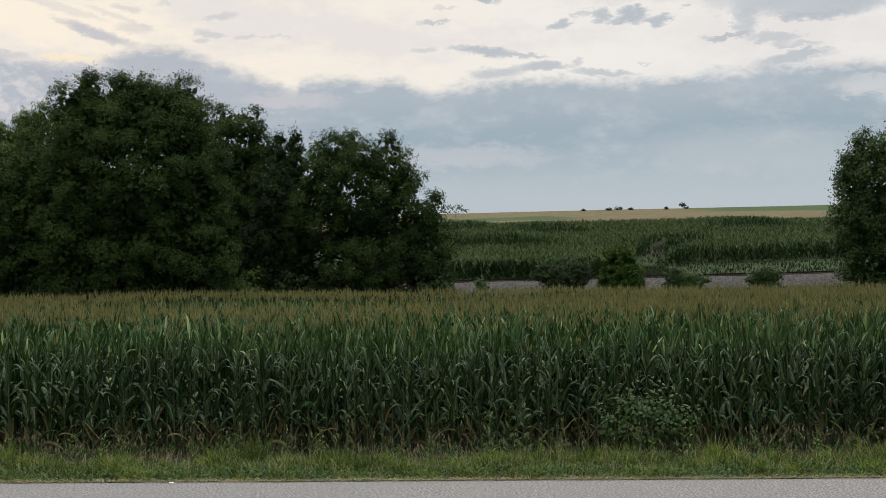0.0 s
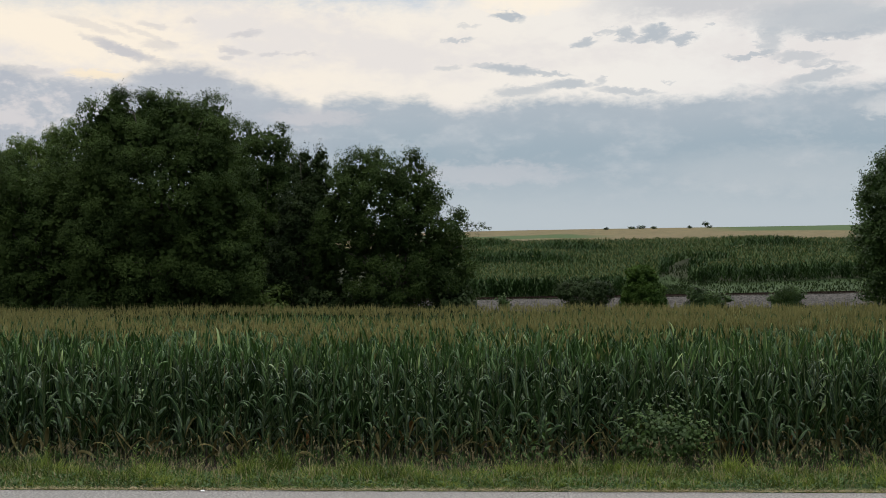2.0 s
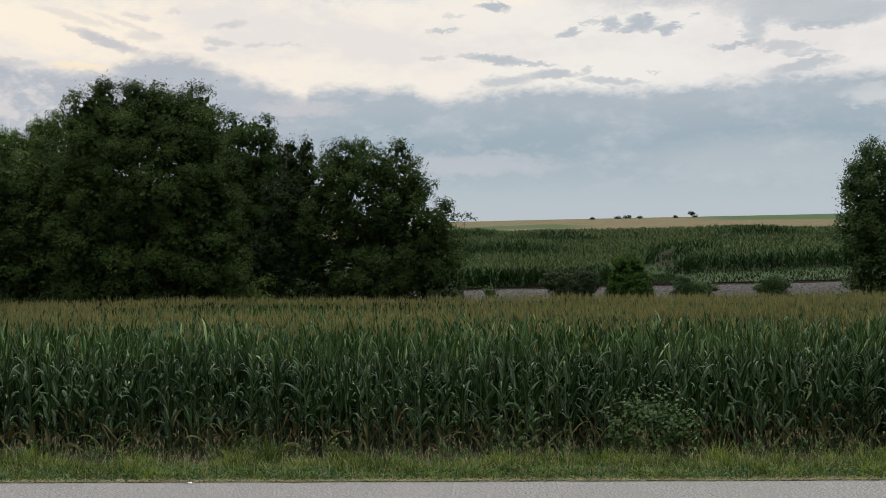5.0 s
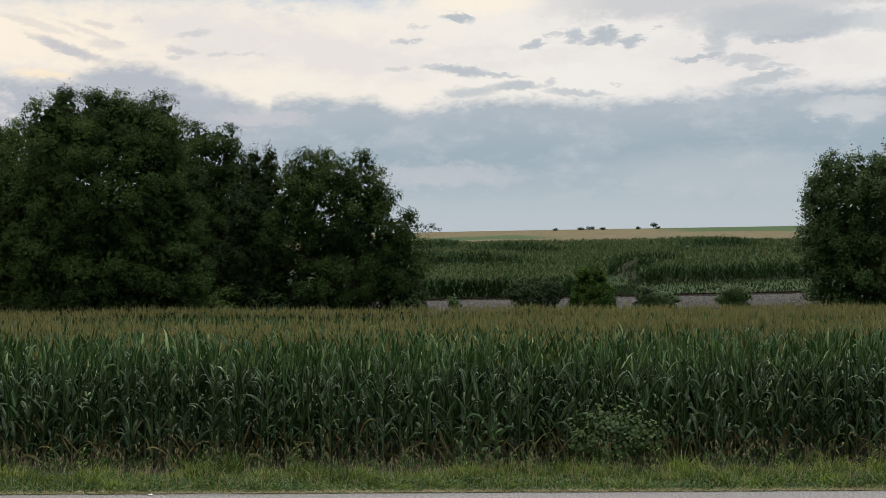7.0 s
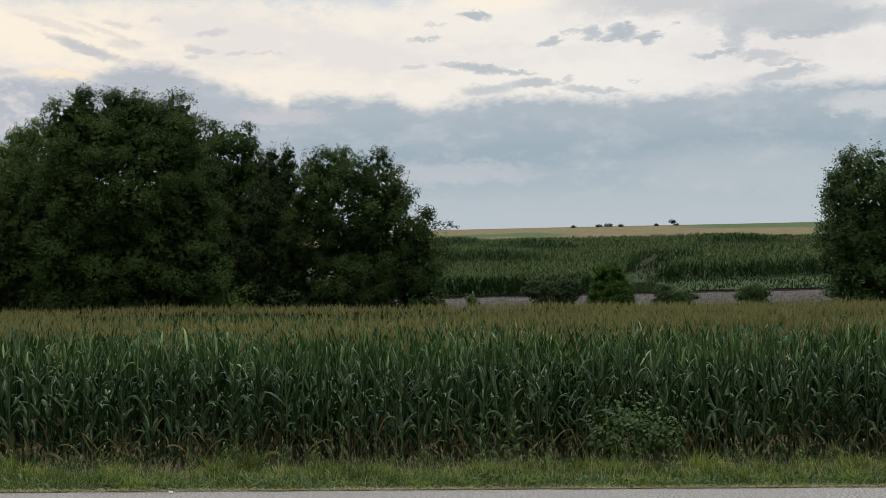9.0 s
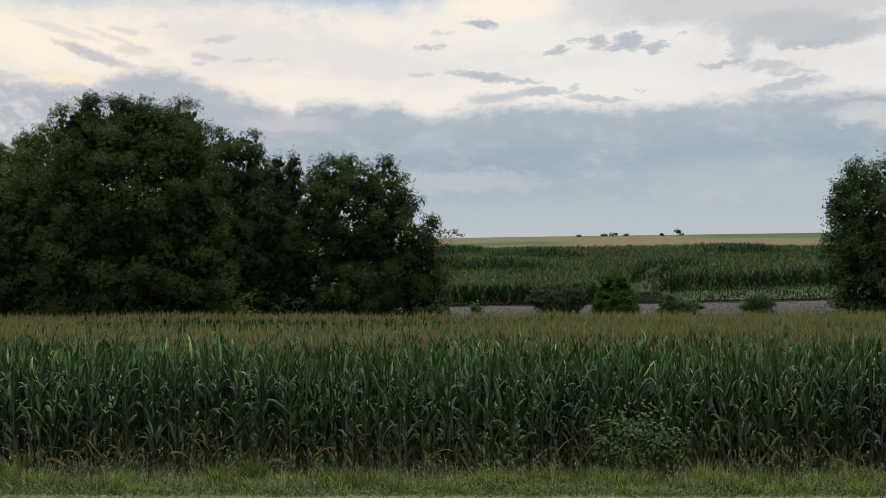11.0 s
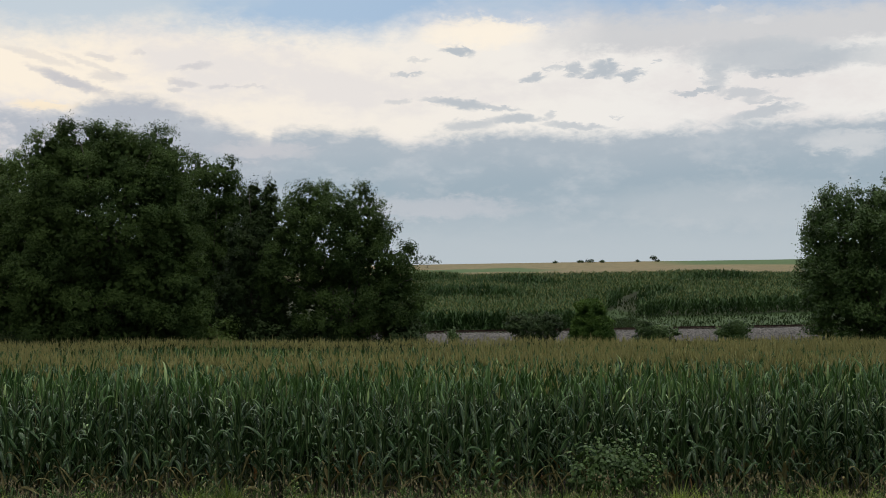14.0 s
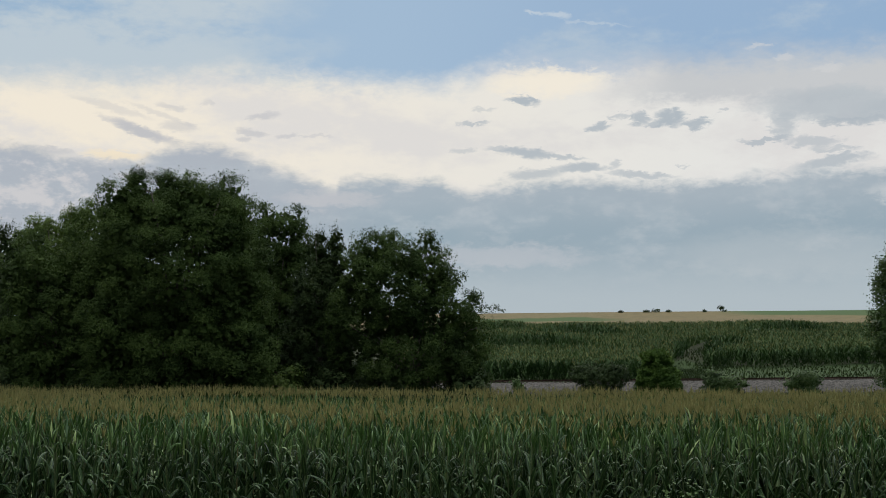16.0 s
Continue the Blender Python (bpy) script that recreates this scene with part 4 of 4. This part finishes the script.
# ---------------------------------------------------------------- corn
def corn_leaf_sets(rng, foot, height, low=0.05, leaves=12, top_only=False, steps=5):
    """Leaf blades and stalks for many plants at once. Returns pieces of (verts, faces, material slot)."""
    n = len(foot)
    plane = rng.uniform(0, 2 * np.pi, n)
    pieces = []
    for i in range(leaves):
        h = (i + 0.5) / leaves
        h = 0.5 + 0.42 * h if top_only else low + (1 - low) * h
        z = height * (0.92 * h + rng.normal(0, 0.012, n))
        az = plane + np.pi * (i % 2) + rng.normal(0, 0.35, n)
        rise = np.radians(rng.normal(58 + 18 * h, 8, n))
        droop = np.radians(np.clip(rng.normal((125, 165, 140)[i % 3] - 90 * h ** 2, 35, n), 12, 200))
        ln = height * np.clip(rng.normal(0.26 if h < 0.7 else 0.19, 0.05, n), 0.12, 0.45)
        wd = rng.normal(0.098, 0.014, n) * (0.78 if h < 0.3 else 1.0 if h < 0.7 else 0.62)
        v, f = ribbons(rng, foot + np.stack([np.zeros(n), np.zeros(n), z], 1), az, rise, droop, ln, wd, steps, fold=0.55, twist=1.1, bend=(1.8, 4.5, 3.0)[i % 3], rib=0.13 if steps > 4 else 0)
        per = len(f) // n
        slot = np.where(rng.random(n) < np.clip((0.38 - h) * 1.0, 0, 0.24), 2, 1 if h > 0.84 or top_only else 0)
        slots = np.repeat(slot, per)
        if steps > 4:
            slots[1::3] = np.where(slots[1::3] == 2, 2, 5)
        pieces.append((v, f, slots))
    return pieces


def tassels(rng, foot, height, branches=5):
    """Upright feathery tassels over the plants."""
    n = len(foot)
    top = foot + np.stack([np.zeros(n), np.zeros(n), height * 0.94], 1)
    pieces = []
    for i in range(branches):
        az = rng.uniform(0, 2 * np.pi, n)
        rise = np.radians(90 if i == 0 else 68) + rng.normal(0, 0.12, n)
        v, f = strips(rng, top, az, rise, rng.uniform(0.0, 0.5, n), rng.uniform(0.26, 0.38, n) * (1.15 if i == 0 else 0.8), np.full(n, 0.03), 2)
        pieces.append((v, f, 4))
    return pieces


def stalk_pieces(rng, foot, height):
    lean = rng.normal(0, 0.04, (len(foot), 3)) * (1, 1, 0)
    lean[:, 2] = height * 0.95
    v, f = stems(foot, foot + lean, np.full(len(foot), 0.016), np.full(len(foot), 0.009), 5)
    return [(v, f, 3)]


RIB = leafy("corn_midrib", (0.075, 0.125, 0.038), (0.17, 0.25, 0.09), (0.24, 0.30, 0.13), 0.5, 0.1, 0.05, 0.8)
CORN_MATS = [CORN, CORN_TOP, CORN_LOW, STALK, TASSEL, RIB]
CORN_H = 2.42


def row_feet(rng, y, x0, x1, gap):
    xs = np.arange(x0, x1, gap)
    xs = xs + rng.normal(0, gap * 0.2, len(xs))
    ys = y + rng.normal(0, 0.04, len(xs))
    return np.stack([xs, ys, ground_z(xs, ys)], 1)


def corn_height(rng, feet):
    """Plants differ singly, and in broad swells over the field."""
    swell = 0.06 * np.sin(feet[:, 0] * 0.35 + feet[:, 1] * 0.2) + 0.05 * np.sin(feet[:, 0] * 0.9 - feet[:, 1] * 0.5)
    return CORN_H + swell + rng.normal(0, 0.09, len(feet))


def build_plants():
    """The outermost row: single plants with their stalk and leaves."""
    rng = np.random.default_rng(101)
    kinds = []
    for i in range(12):
        foot = np.zeros((1, 3))
        h = np.array([(CORN_H - 0.2) * rng.uniform(0.92, 1.06)])
        plant = tagged(new("corn_plant"), "tall green corn plant at the edge of the field", "corn plant", "corn plants in the outer row")
        v, f, _ = stalk_pieces(rng, foot, h)[0]
        part("stalk", mesh_of("stalk", v, f, [STALK]), plant)
        for v, f, s in corn_leaf_sets(rng, foot, h, leaves=13, steps=7):
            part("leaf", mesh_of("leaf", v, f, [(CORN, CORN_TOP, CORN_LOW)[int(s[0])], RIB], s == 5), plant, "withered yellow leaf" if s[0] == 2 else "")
        kinds.append(plant)
    feet = row_feet(rng, FIELD_NEAR, -11.5, 11.5, 0.18)
    for i, (x, y, z) in enumerate(feet):
        m = pose(x, y, z, rng.normal(0, 2), rng.normal(0, 2), rng.choice([0, 180]) + rng.normal(0, 22))
        if i < len(kinds):
            kinds[i].matrix_basis = m
        else:
            copy_thing(kinds[i % len(kinds)], m)


def build_field():
    rng = np.random.default_rng(102)
    # rows behind the first: whole plants
    pieces = []
    for r in range(1, 8):
        y = FIELD_NEAR + 0.76 * r
        feet = row_feet(rng, y, -0.5 * y - 1, 0.42 * y + 1, 0.105 if r < 4 else 0.15)
        h = corn_height(rng, feet) - 0.2 + 0.02 * r
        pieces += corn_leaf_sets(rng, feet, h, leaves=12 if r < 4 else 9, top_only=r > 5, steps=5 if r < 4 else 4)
        pieces += stalk_pieces(rng, feet, h)
        some = rng.random(len(feet)) < 0.03 + 0.2 * max(r - 3, 0)
        pieces += tassels(rng, feet[some], h[some])
    for sign in (-1, 1):
        feet = row_feet(rng, FIELD_NEAR, min(sign * 11.6, sign * 17), max(sign * 11.6, sign * 17), 0.17)
        h = corn_height(rng, feet) - 0.2
        pieces += corn_leaf_sets(rng, feet, h, leaves=9, steps=4) + stalk_pieces(rng, feet, h)
    v, f, s = join(pieces)
    part("corn_rows", mesh_of("corn_rows", v, f, CORN_MATS, s), None, "dense rows of tall green corn behind the field edge", category="corn", kind="stuff")
    # the rest of the field: upper leaves and tassels
    pieces = []
    y = FIELD_NEAR + 0.76 * 8
    while y < FIELD_FAR:
        feet = row_feet(rng, y, -0.5 * y, 0.42 * y, 0.22 + 0.0018 * (y - 30))
        h = corn_height(rng, feet) + 0.05
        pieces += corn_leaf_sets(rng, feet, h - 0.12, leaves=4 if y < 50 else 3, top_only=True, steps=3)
        # tassels: a green belt crosses the middle of the field on one side
        belt = np.exp(-((y - 50 - 3 * np.sin(feet[:, 0] * 0.15)) / 9.0) ** 4) * np.clip((8 - feet[:, 0]) / 10, 0, 1) * np.clip((feet[:, 0] + 22) / 9, 0, 1)
        some = rng.random(len(feet)) < np.clip(0.82 - 0.82 * belt, 0.04, 1)
        pieces += tassels(rng, feet[some], h[some] * (1 + 0.02), 5 if y < 48 else 4)
        y += 0.76
    v, f, s = join(pieces)
    part("corn_field", mesh_of("corn_field", v, f, CORN_MATS, s), None, "cornfield with brown tassels over green leaves", category="corn", kind="stuff")


def build_hill_corn():
    """Corn on the hill, in blocks parted by grassed waterways."""
    rng = np.random.default_rng(103)
    n = 80000
    y = 150 + (rng.random(n) ** 1.25) * 152
    row = 1.2
    x = rng.uniform(-0.10, 0.40, n) * y
    y = np.round(y / row) * row + rng.normal(0, 0.12, n)
    way = np.interp(y, [150, 175, 200, 230, 262, 300], [19.5, 22.5, 29.0, 42.0, 62.0, 90.0])
    wide = np.interp(y, [150, 176, 190, 240, 300], [2.4, 2.0, 1.0, 0.7, 0.5])
    front = np.where(x < way, 151.5 + 0.04 * x, 173 + 0.05 * (x - 24) + 0.8 * np.sin(x * 0.3))
    keep = (np.abs(x - way) > wide) & (y > front) & (y < 259 + 0.05 * x)
    x, y, front = x[keep], y[keep], front[keep]
    # the outer rows of a block, and those on the brink of a bench, show their whole height; shade is painted into their
    # leaves
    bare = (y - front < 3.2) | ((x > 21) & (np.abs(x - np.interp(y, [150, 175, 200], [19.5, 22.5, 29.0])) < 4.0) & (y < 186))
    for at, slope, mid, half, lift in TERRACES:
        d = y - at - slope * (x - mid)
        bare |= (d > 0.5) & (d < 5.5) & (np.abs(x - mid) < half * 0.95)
    foot = np.stack([x, y, ground_z(x, y)], 1)
    m = len(x)
    h = rng.normal(2.4, 0.14, m)
    pieces = []
    for i in range(2):
        zz = h * (0.42, 0.72)[i]
        v, f = strips(rng, foot + np.stack([np.zeros(m), np.zeros(m), zz], 1), rng.uniform(0, 2 * np.pi, m), rng.normal(1.15, 0.12, m), rng.uniform(0.6, 1.9, m), h * rng.uniform(0.3, 0.45, m), np.full(m, 0.19), 2)
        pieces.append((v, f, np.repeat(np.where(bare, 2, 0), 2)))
    low, hl = np.repeat(foot[bare], 4, 0), np.repeat(h[bare], 4)
    q = len(low)
    low = low + np.stack([rng.normal(0, 0.2, q), rng.normal(0, 0.15, q), hl * rng.uniform(0.02, 0.66, q)], 1)
    v, f = strips(rng, low, rng.uniform(0, 2 * np.pi, q), rng.normal(1.15, 0.15, q), rng.uniform(0.6, 2.2, q), hl * rng.uniform(0.25, 0.4, q), np.full(q, 0.17), 2)
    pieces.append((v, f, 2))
    t = (rng.random(m) < 0.32) & ~(bare & (rng.random(m) < 0.6))
    v, f = strips(rng, foot[t] + np.stack([np.zeros(t.sum()), np.zeros(t.sum()), h[t] * 0.9], 1), rng.uniform(0, 6.28, t.sum()), rng.normal(1.4, 0.1, t.sum()), np.zeros(t.sum()), rng.uniform(0.25, 0.38, t.sum()), np.full(t.sum(), 0.09), 1)
    pieces.append((v, f, 1))
    v, f, s = join(pieces)
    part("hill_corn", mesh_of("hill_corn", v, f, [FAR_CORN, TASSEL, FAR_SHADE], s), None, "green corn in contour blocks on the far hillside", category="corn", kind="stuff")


def stray_plant(x, y, height, seed, leaf, label):
    """A plant that overtops its neighbours with a few upright leaves."""
    rng = np.random.default_rng(seed)
    plant = tagged(new("corn_plant"), label, "corn plant", "corn plants that overtop the field")
    plant.location = (x, y, float(ground_z(x, y)))
    v, f = stems(np.zeros((1, 3)), np.array([[0.02, 0, height * 0.9]]), 0.016, 0.009, 6)
    part("stalk", mesh_of("stalk", v, f, [STALK]), plant)
    for i in range(4):
        v, f = ribbons(rng, np.array([[0.0, 0.0, height * (0.62 + 0.07 * i)]]), np.array([0.4 + i * 2.9]), np.array([1.42]), np.array([0.35]), np.array([height * 0.2]), np.array([0.085]), 6, twist=0.2)
        part("leaf", mesh_of("leaf", v, f, [leaf]), plant)


build_plants()
stray_plant(0.15, 29.0, 2.85, 41, WEED_LEAF, "corn plant with pale upright leaves above the field")
stray_plant(3.3, 25.6, 2.75, 42, CORN, "tall dark green corn plant above its neighbours")
stray_plant(-6.2, 26.0, 2.7, 43, CORN_TOP, "tall green corn plant above its neighbours")
build_field()
build_hill_corn()


# ---------------------------------------------------------------- verge and weeds
def verge_noise(x, s=0.0):
    return 0.5 + 0.25 * np.sin(x * 1.3 + s) + 0.25 * np.sin(x * 0.47 + 2 * s + 1)


def build_verge():
    rng = np.random.default_rng(104)
    pieces = []
    # tufts of blades, taller and looser towards the corn
    t = 3100
    tx = rng.uniform(-11.2, 11.2, t)
    ty = ROAD_FAR + 0.02 + rng.random(t) ** 0.9 * (2.0 + 0.3 * np.sin(tx * 1.1) + 0.2 * np.sin(tx * 3.7))
    q = (ty - ROAD_FAR) / 2.6
    lump = verge_noise(tx * 2.3, ty * 1.5) * verge_noise(tx * 5.1 + 3, ty * 3.0)
    th = (0.075 + 0.13 * np.clip(q * 1.3, 0, 1) ** 1.5) * rng.uniform(0.5, 1.6, t) * (0.45 + 2.1 * lump)
    tr = rng.uniform(0.03, 0.13, t)
    per = 17
    n = t * per
    k = np.repeat(np.arange(t), per)
    ang, rad = rng.uniform(0, 6.28, n), np.sqrt(rng.random(n)) * tr[k]
    x, y = tx[k] + np.cos(ang) * rad, np.maximum(ty[k] + np.sin(ang) * rad, ROAD_FAR - 0.04)
    base = np.stack([x, y, ground_z(x, y) - 0.01], 1)
    out = ang + rng.normal(0, 0.5, n)
    v, f = strips(rng, base, out, 1.45 - rad / tr[k] * 0.5 + rng.normal(0, 0.12, n), rng.uniform(0.2, 1.9, n), th[k] * rng.uniform(0.6, 1.35, n), rng.uniform(0.009, 0.020, n), 2)
    pieces.append((v, f, 0))
    # low clover and creeping leaves near the asphalt
    n = 16000
    x, y = rng.uniform(-11.2, 11.2, n), ROAD_FAR + 0.03 + np.abs(rng.normal(0, 1.2, n)).clip(0, 3.1)
    base = np.stack([x, y, ground_z(x, y) + rng.uniform(0.01, 0.05 + 0.11 * verge_noise(x * 2.3, y * 1.5), n)], 1)
    v, f = strips(rng, base, rng.uniform(0, 6.28, n), rng.normal(0.5, 0.3, n), rng.uniform(0.2, 1.0, n), rng.uniform(0.04, 0.09, n), rng.uniform(0.02, 0.04, n), 2)
    pieces.append((v, f, 2))
    # dead stems and straw by the asphalt and between the blades
    n = 7000
    x = rng.uniform(-11.2, 11.2, n)
    y = ROAD_FAR - 0.05 + np.abs(rng.normal(0, 0.07, n)) * (0.3 + 1.4 * verge_noise(x * 2.1, 0.5))
    base = np.stack([x, y, np.maximum(ground_z(x, y), 0.004) + 0.012], 1)
    v, f = strips(rng, base, rng.normal(0, 0.5, n) + np.pi * rng.integers(0, 2, n), rng.uniform(0.0, 0.5, n), rng.uniform(0.0, 0.8, n), rng.uniform(0.05, 0.22, n), np.full(n, 0.007), 2)
    pieces.append((v, f, 1))
    n = 2600
    x, y = rng.uniform(-11.2, 11.2, n), rng.uniform(20.7, 23.4, n)
    v, f = strips(rng, np.stack([x, y, ground_z(x, y)], 1), rng.uniform(0, 6.28, n), rng.normal(1.3, 0.2, n), rng.uniform(0.2, 1.4, n), rng.uniform(0.2, 0.45, n), np.full(n, 0.007), 3)
    pieces.append((v, f, 1))
    v, f, s = join(pieces)
    part("verge_grass", mesh_of("verge_grass", v, f, [GRASS, STRAW, WEED_LEAF], s), None, "uneven green roadside grass with dry straw at the asphalt", category="grass", kind="stuff")

    # tall seeding weeds at the foot of the corn
    pieces, n = [], 520
    x = rng.choice(rng.uniform(-11.2, 11.2, 130), n) + rng.normal(0, 0.12, n)
    y = rng.normal(23.05, 0.35, n).clip(22.2, 24.0)
    h = rng.uniform(0.18, 0.55, n) * (0.7 + 0.5 * verge_noise(x * 1.7, 2.0))
    base = np.stack([x, y, ground_z(x, y)], 1)
    tip = base + np.stack([rng.normal(0, 0.08, n), rng.normal(0, 0.06, n), h], 1)
    v, f = stems(base, tip, np.full(n, 0.004), np.full(n, 0.0025), 3)
    pieces.append((v, f, 0))
    for i in range(7):
        at = base + (tip - base) * rng.uniform(0.1, 0.8, n)[:, None]
        v, f = strips(rng, at, rng.uniform(0, 6.28, n), rng.normal(0.7, 0.3, n), rng.uniform(0.3, 1.3, n), rng.uniform(0.07, 0.2, n), rng.uniform(0.012, 0.03, n), 2)
        pieces.append((v, f, 0))
    for i in range(5):
        at = base + (tip - base) * rng.uniform(0.8, 1.05, n)[:, None]
        v, f = strips(rng, at, rng.uniform(0, 6.28, n), rng.normal(1.2, 0.4, n), rng.uniform(0.0, 0.8, n), rng.uniform(0.04, 0.09, n), rng.uniform(0.014, 0.032, n), 2)
        pieces.append((v, f, 1))
    v, f, s = join(pieces)
    part("seeding_weeds", mesh_of("seeding_weeds", v, f, [WEED_LEAF, SEED], s), None, "tall green and brown seeding weeds at the foot of the corn", category="weeds", kind="stuff")


def weed_stalk(x, y, height, seed, label, leaf=WEED_LEAF):
    """A broad-leaved weed: one stem with large leaves up its length."""
    rng = np.random.default_rng(seed)
    thing = tagged(new("tall_weed"), label, "weed", "tall weeds before the corn")
    thing.location = (x, y, float(ground_z(x, y)))
    v, f = stems(np.zeros((1, 3)), np.array([[0.03, 0, height]]), 0.009, 0.004, 6)
    part("stem", mesh_of("stem", v, f, [STALK]), thing)
    for i in range(12):
        at = np.array([[0.03 * i / 12, 0, height * (0.12 + 0.86 * i / 12)]])
        v, f = ribbons(rng, at, np.array([i * 2.4]), np.array([0.75]), np.array([1.0]), np.array([0.28 * height * (1 - 0.04 * i)]), np.array([0.09 * height * (1 - 0.04 * i)]), 4, blunt=0.5)
        part("leaf", mesh_of("leaf", v, f, [leaf]), thing)


def build_bank_weeds():
    """Rank grass and weeds on the strip between the railway and the hill corn, and on the near bank."""
    rng = np.random.default_rng(105)
    n = 24000
    x = rng.uniform(-25, 75, n)
    y = np.where(rng.random(n) < 0.72, rng.uniform(131.5, np.where(x < 19, 154, 174) + 2 * np.sin(x * 0.25), n), rng.uniform(88, 121, n))
    wy = rng.uniform(150, 260, n)
    wx = np.interp(wy, [150, 175, 200, 230, 262, 300], [19.5, 24.0, 30.0, 42.0, 62.0, 90.0]) + rng.normal(0, 1.6, n)
    some = rng.random(n) < 0.2
    x, y = np.where(some, wx, x), np.where(some, wy, y)
    rough = verge_noise(x * 0.8, y * 0.3)
    base = np.stack([x, y, ground_z(x, y) - 0.02], 1)
    ln = rng.uniform(0.3, 0.8, n) * (0.5 + 0.9 * rough) * np.where(y > 131, 0.7, 1.0)
    v, f = strips(rng, base, rng.uniform(0, 6.28, n), rng.normal(1.25, 0.2, n), rng.uniform(0.2, 1.2, n), ln, rng.uniform(0.09, 0.2, n), 2)
    part("bank_weeds", mesh_of("bank_weeds", v, f, [SHRUB_LEAF]), None, "rank green weeds and grass beside the railway", category="weeds", kind="stuff")


build_verge()
build_bank_weeds()
BUSH = [(2.85, 23.5, 0.33, 0.66, 0.37, 0.48), (2.45, 23.55, 0.40, 0.42, 0.33, 0.45), (3.35, 23.45, 0.40, 0.40, 0.31, 0.45), (2.8, 23.5, 0.70, 0.62, 0.25, 0.30)]
tree("weed_bush", BUSH, 61, VINE_LEAF, "leafy green weed bush at the foot of the corn", "bush", clumps=140, per=14, size=0.07, spread=0.10, trunk=0.012, limbs=10, sprig=0.5, shell=0.8, hollow=0.2, inset=0.03)
edge = random.Random(9)
for i in range(40):
    weed_stalk(-11 + i * 0.55 + edge.uniform(-0.4, 0.4), edge.uniform(22.7, 23.5), edge.uniform(0.28, 0.6), 200 + i, "light green leafy weed at the edge of the verge", VERGE_WEED)
for x, y, h, seed in ((0.02, 23.5, 0.85, 71), (0.36, 23.7, 0.95, 72), (-0.12, 23.4, 0.6, 73), (0.62, 23.6, 1.0, 78), (-4.6, 23.5, 0.7, 74), (1.3, 23.4, 0.55, 75), (5.9, 23.4, 0.5, 76), (-7.6, 23.5, 0.6, 77)):
    weed_stalk(x, y, h, seed, "broad-leaved green weed standing before the corn")


def litter():
    """A crumpled scrap of white paper on the edge of the asphalt."""
    bm = bmesh.new()
    bmesh.ops.create_icosphere(bm, subdivisions=2, radius=0.04)
    for v in bm.verts:
        v.co *= 1 + 0.35 * noise.noise(v.co * 40)
        v.co.z *= 0.4
    ob = part("paper_scrap", bm_mesh("paper_scrap", bm, LITTER), None, "small crumpled white paper scrap on the asphalt edge", category="litter")
    ob.location = (-5.0, 20.3, 0.018)


litter()


def motions():
    """Nothing in the place moves: the air is still."""


motions()
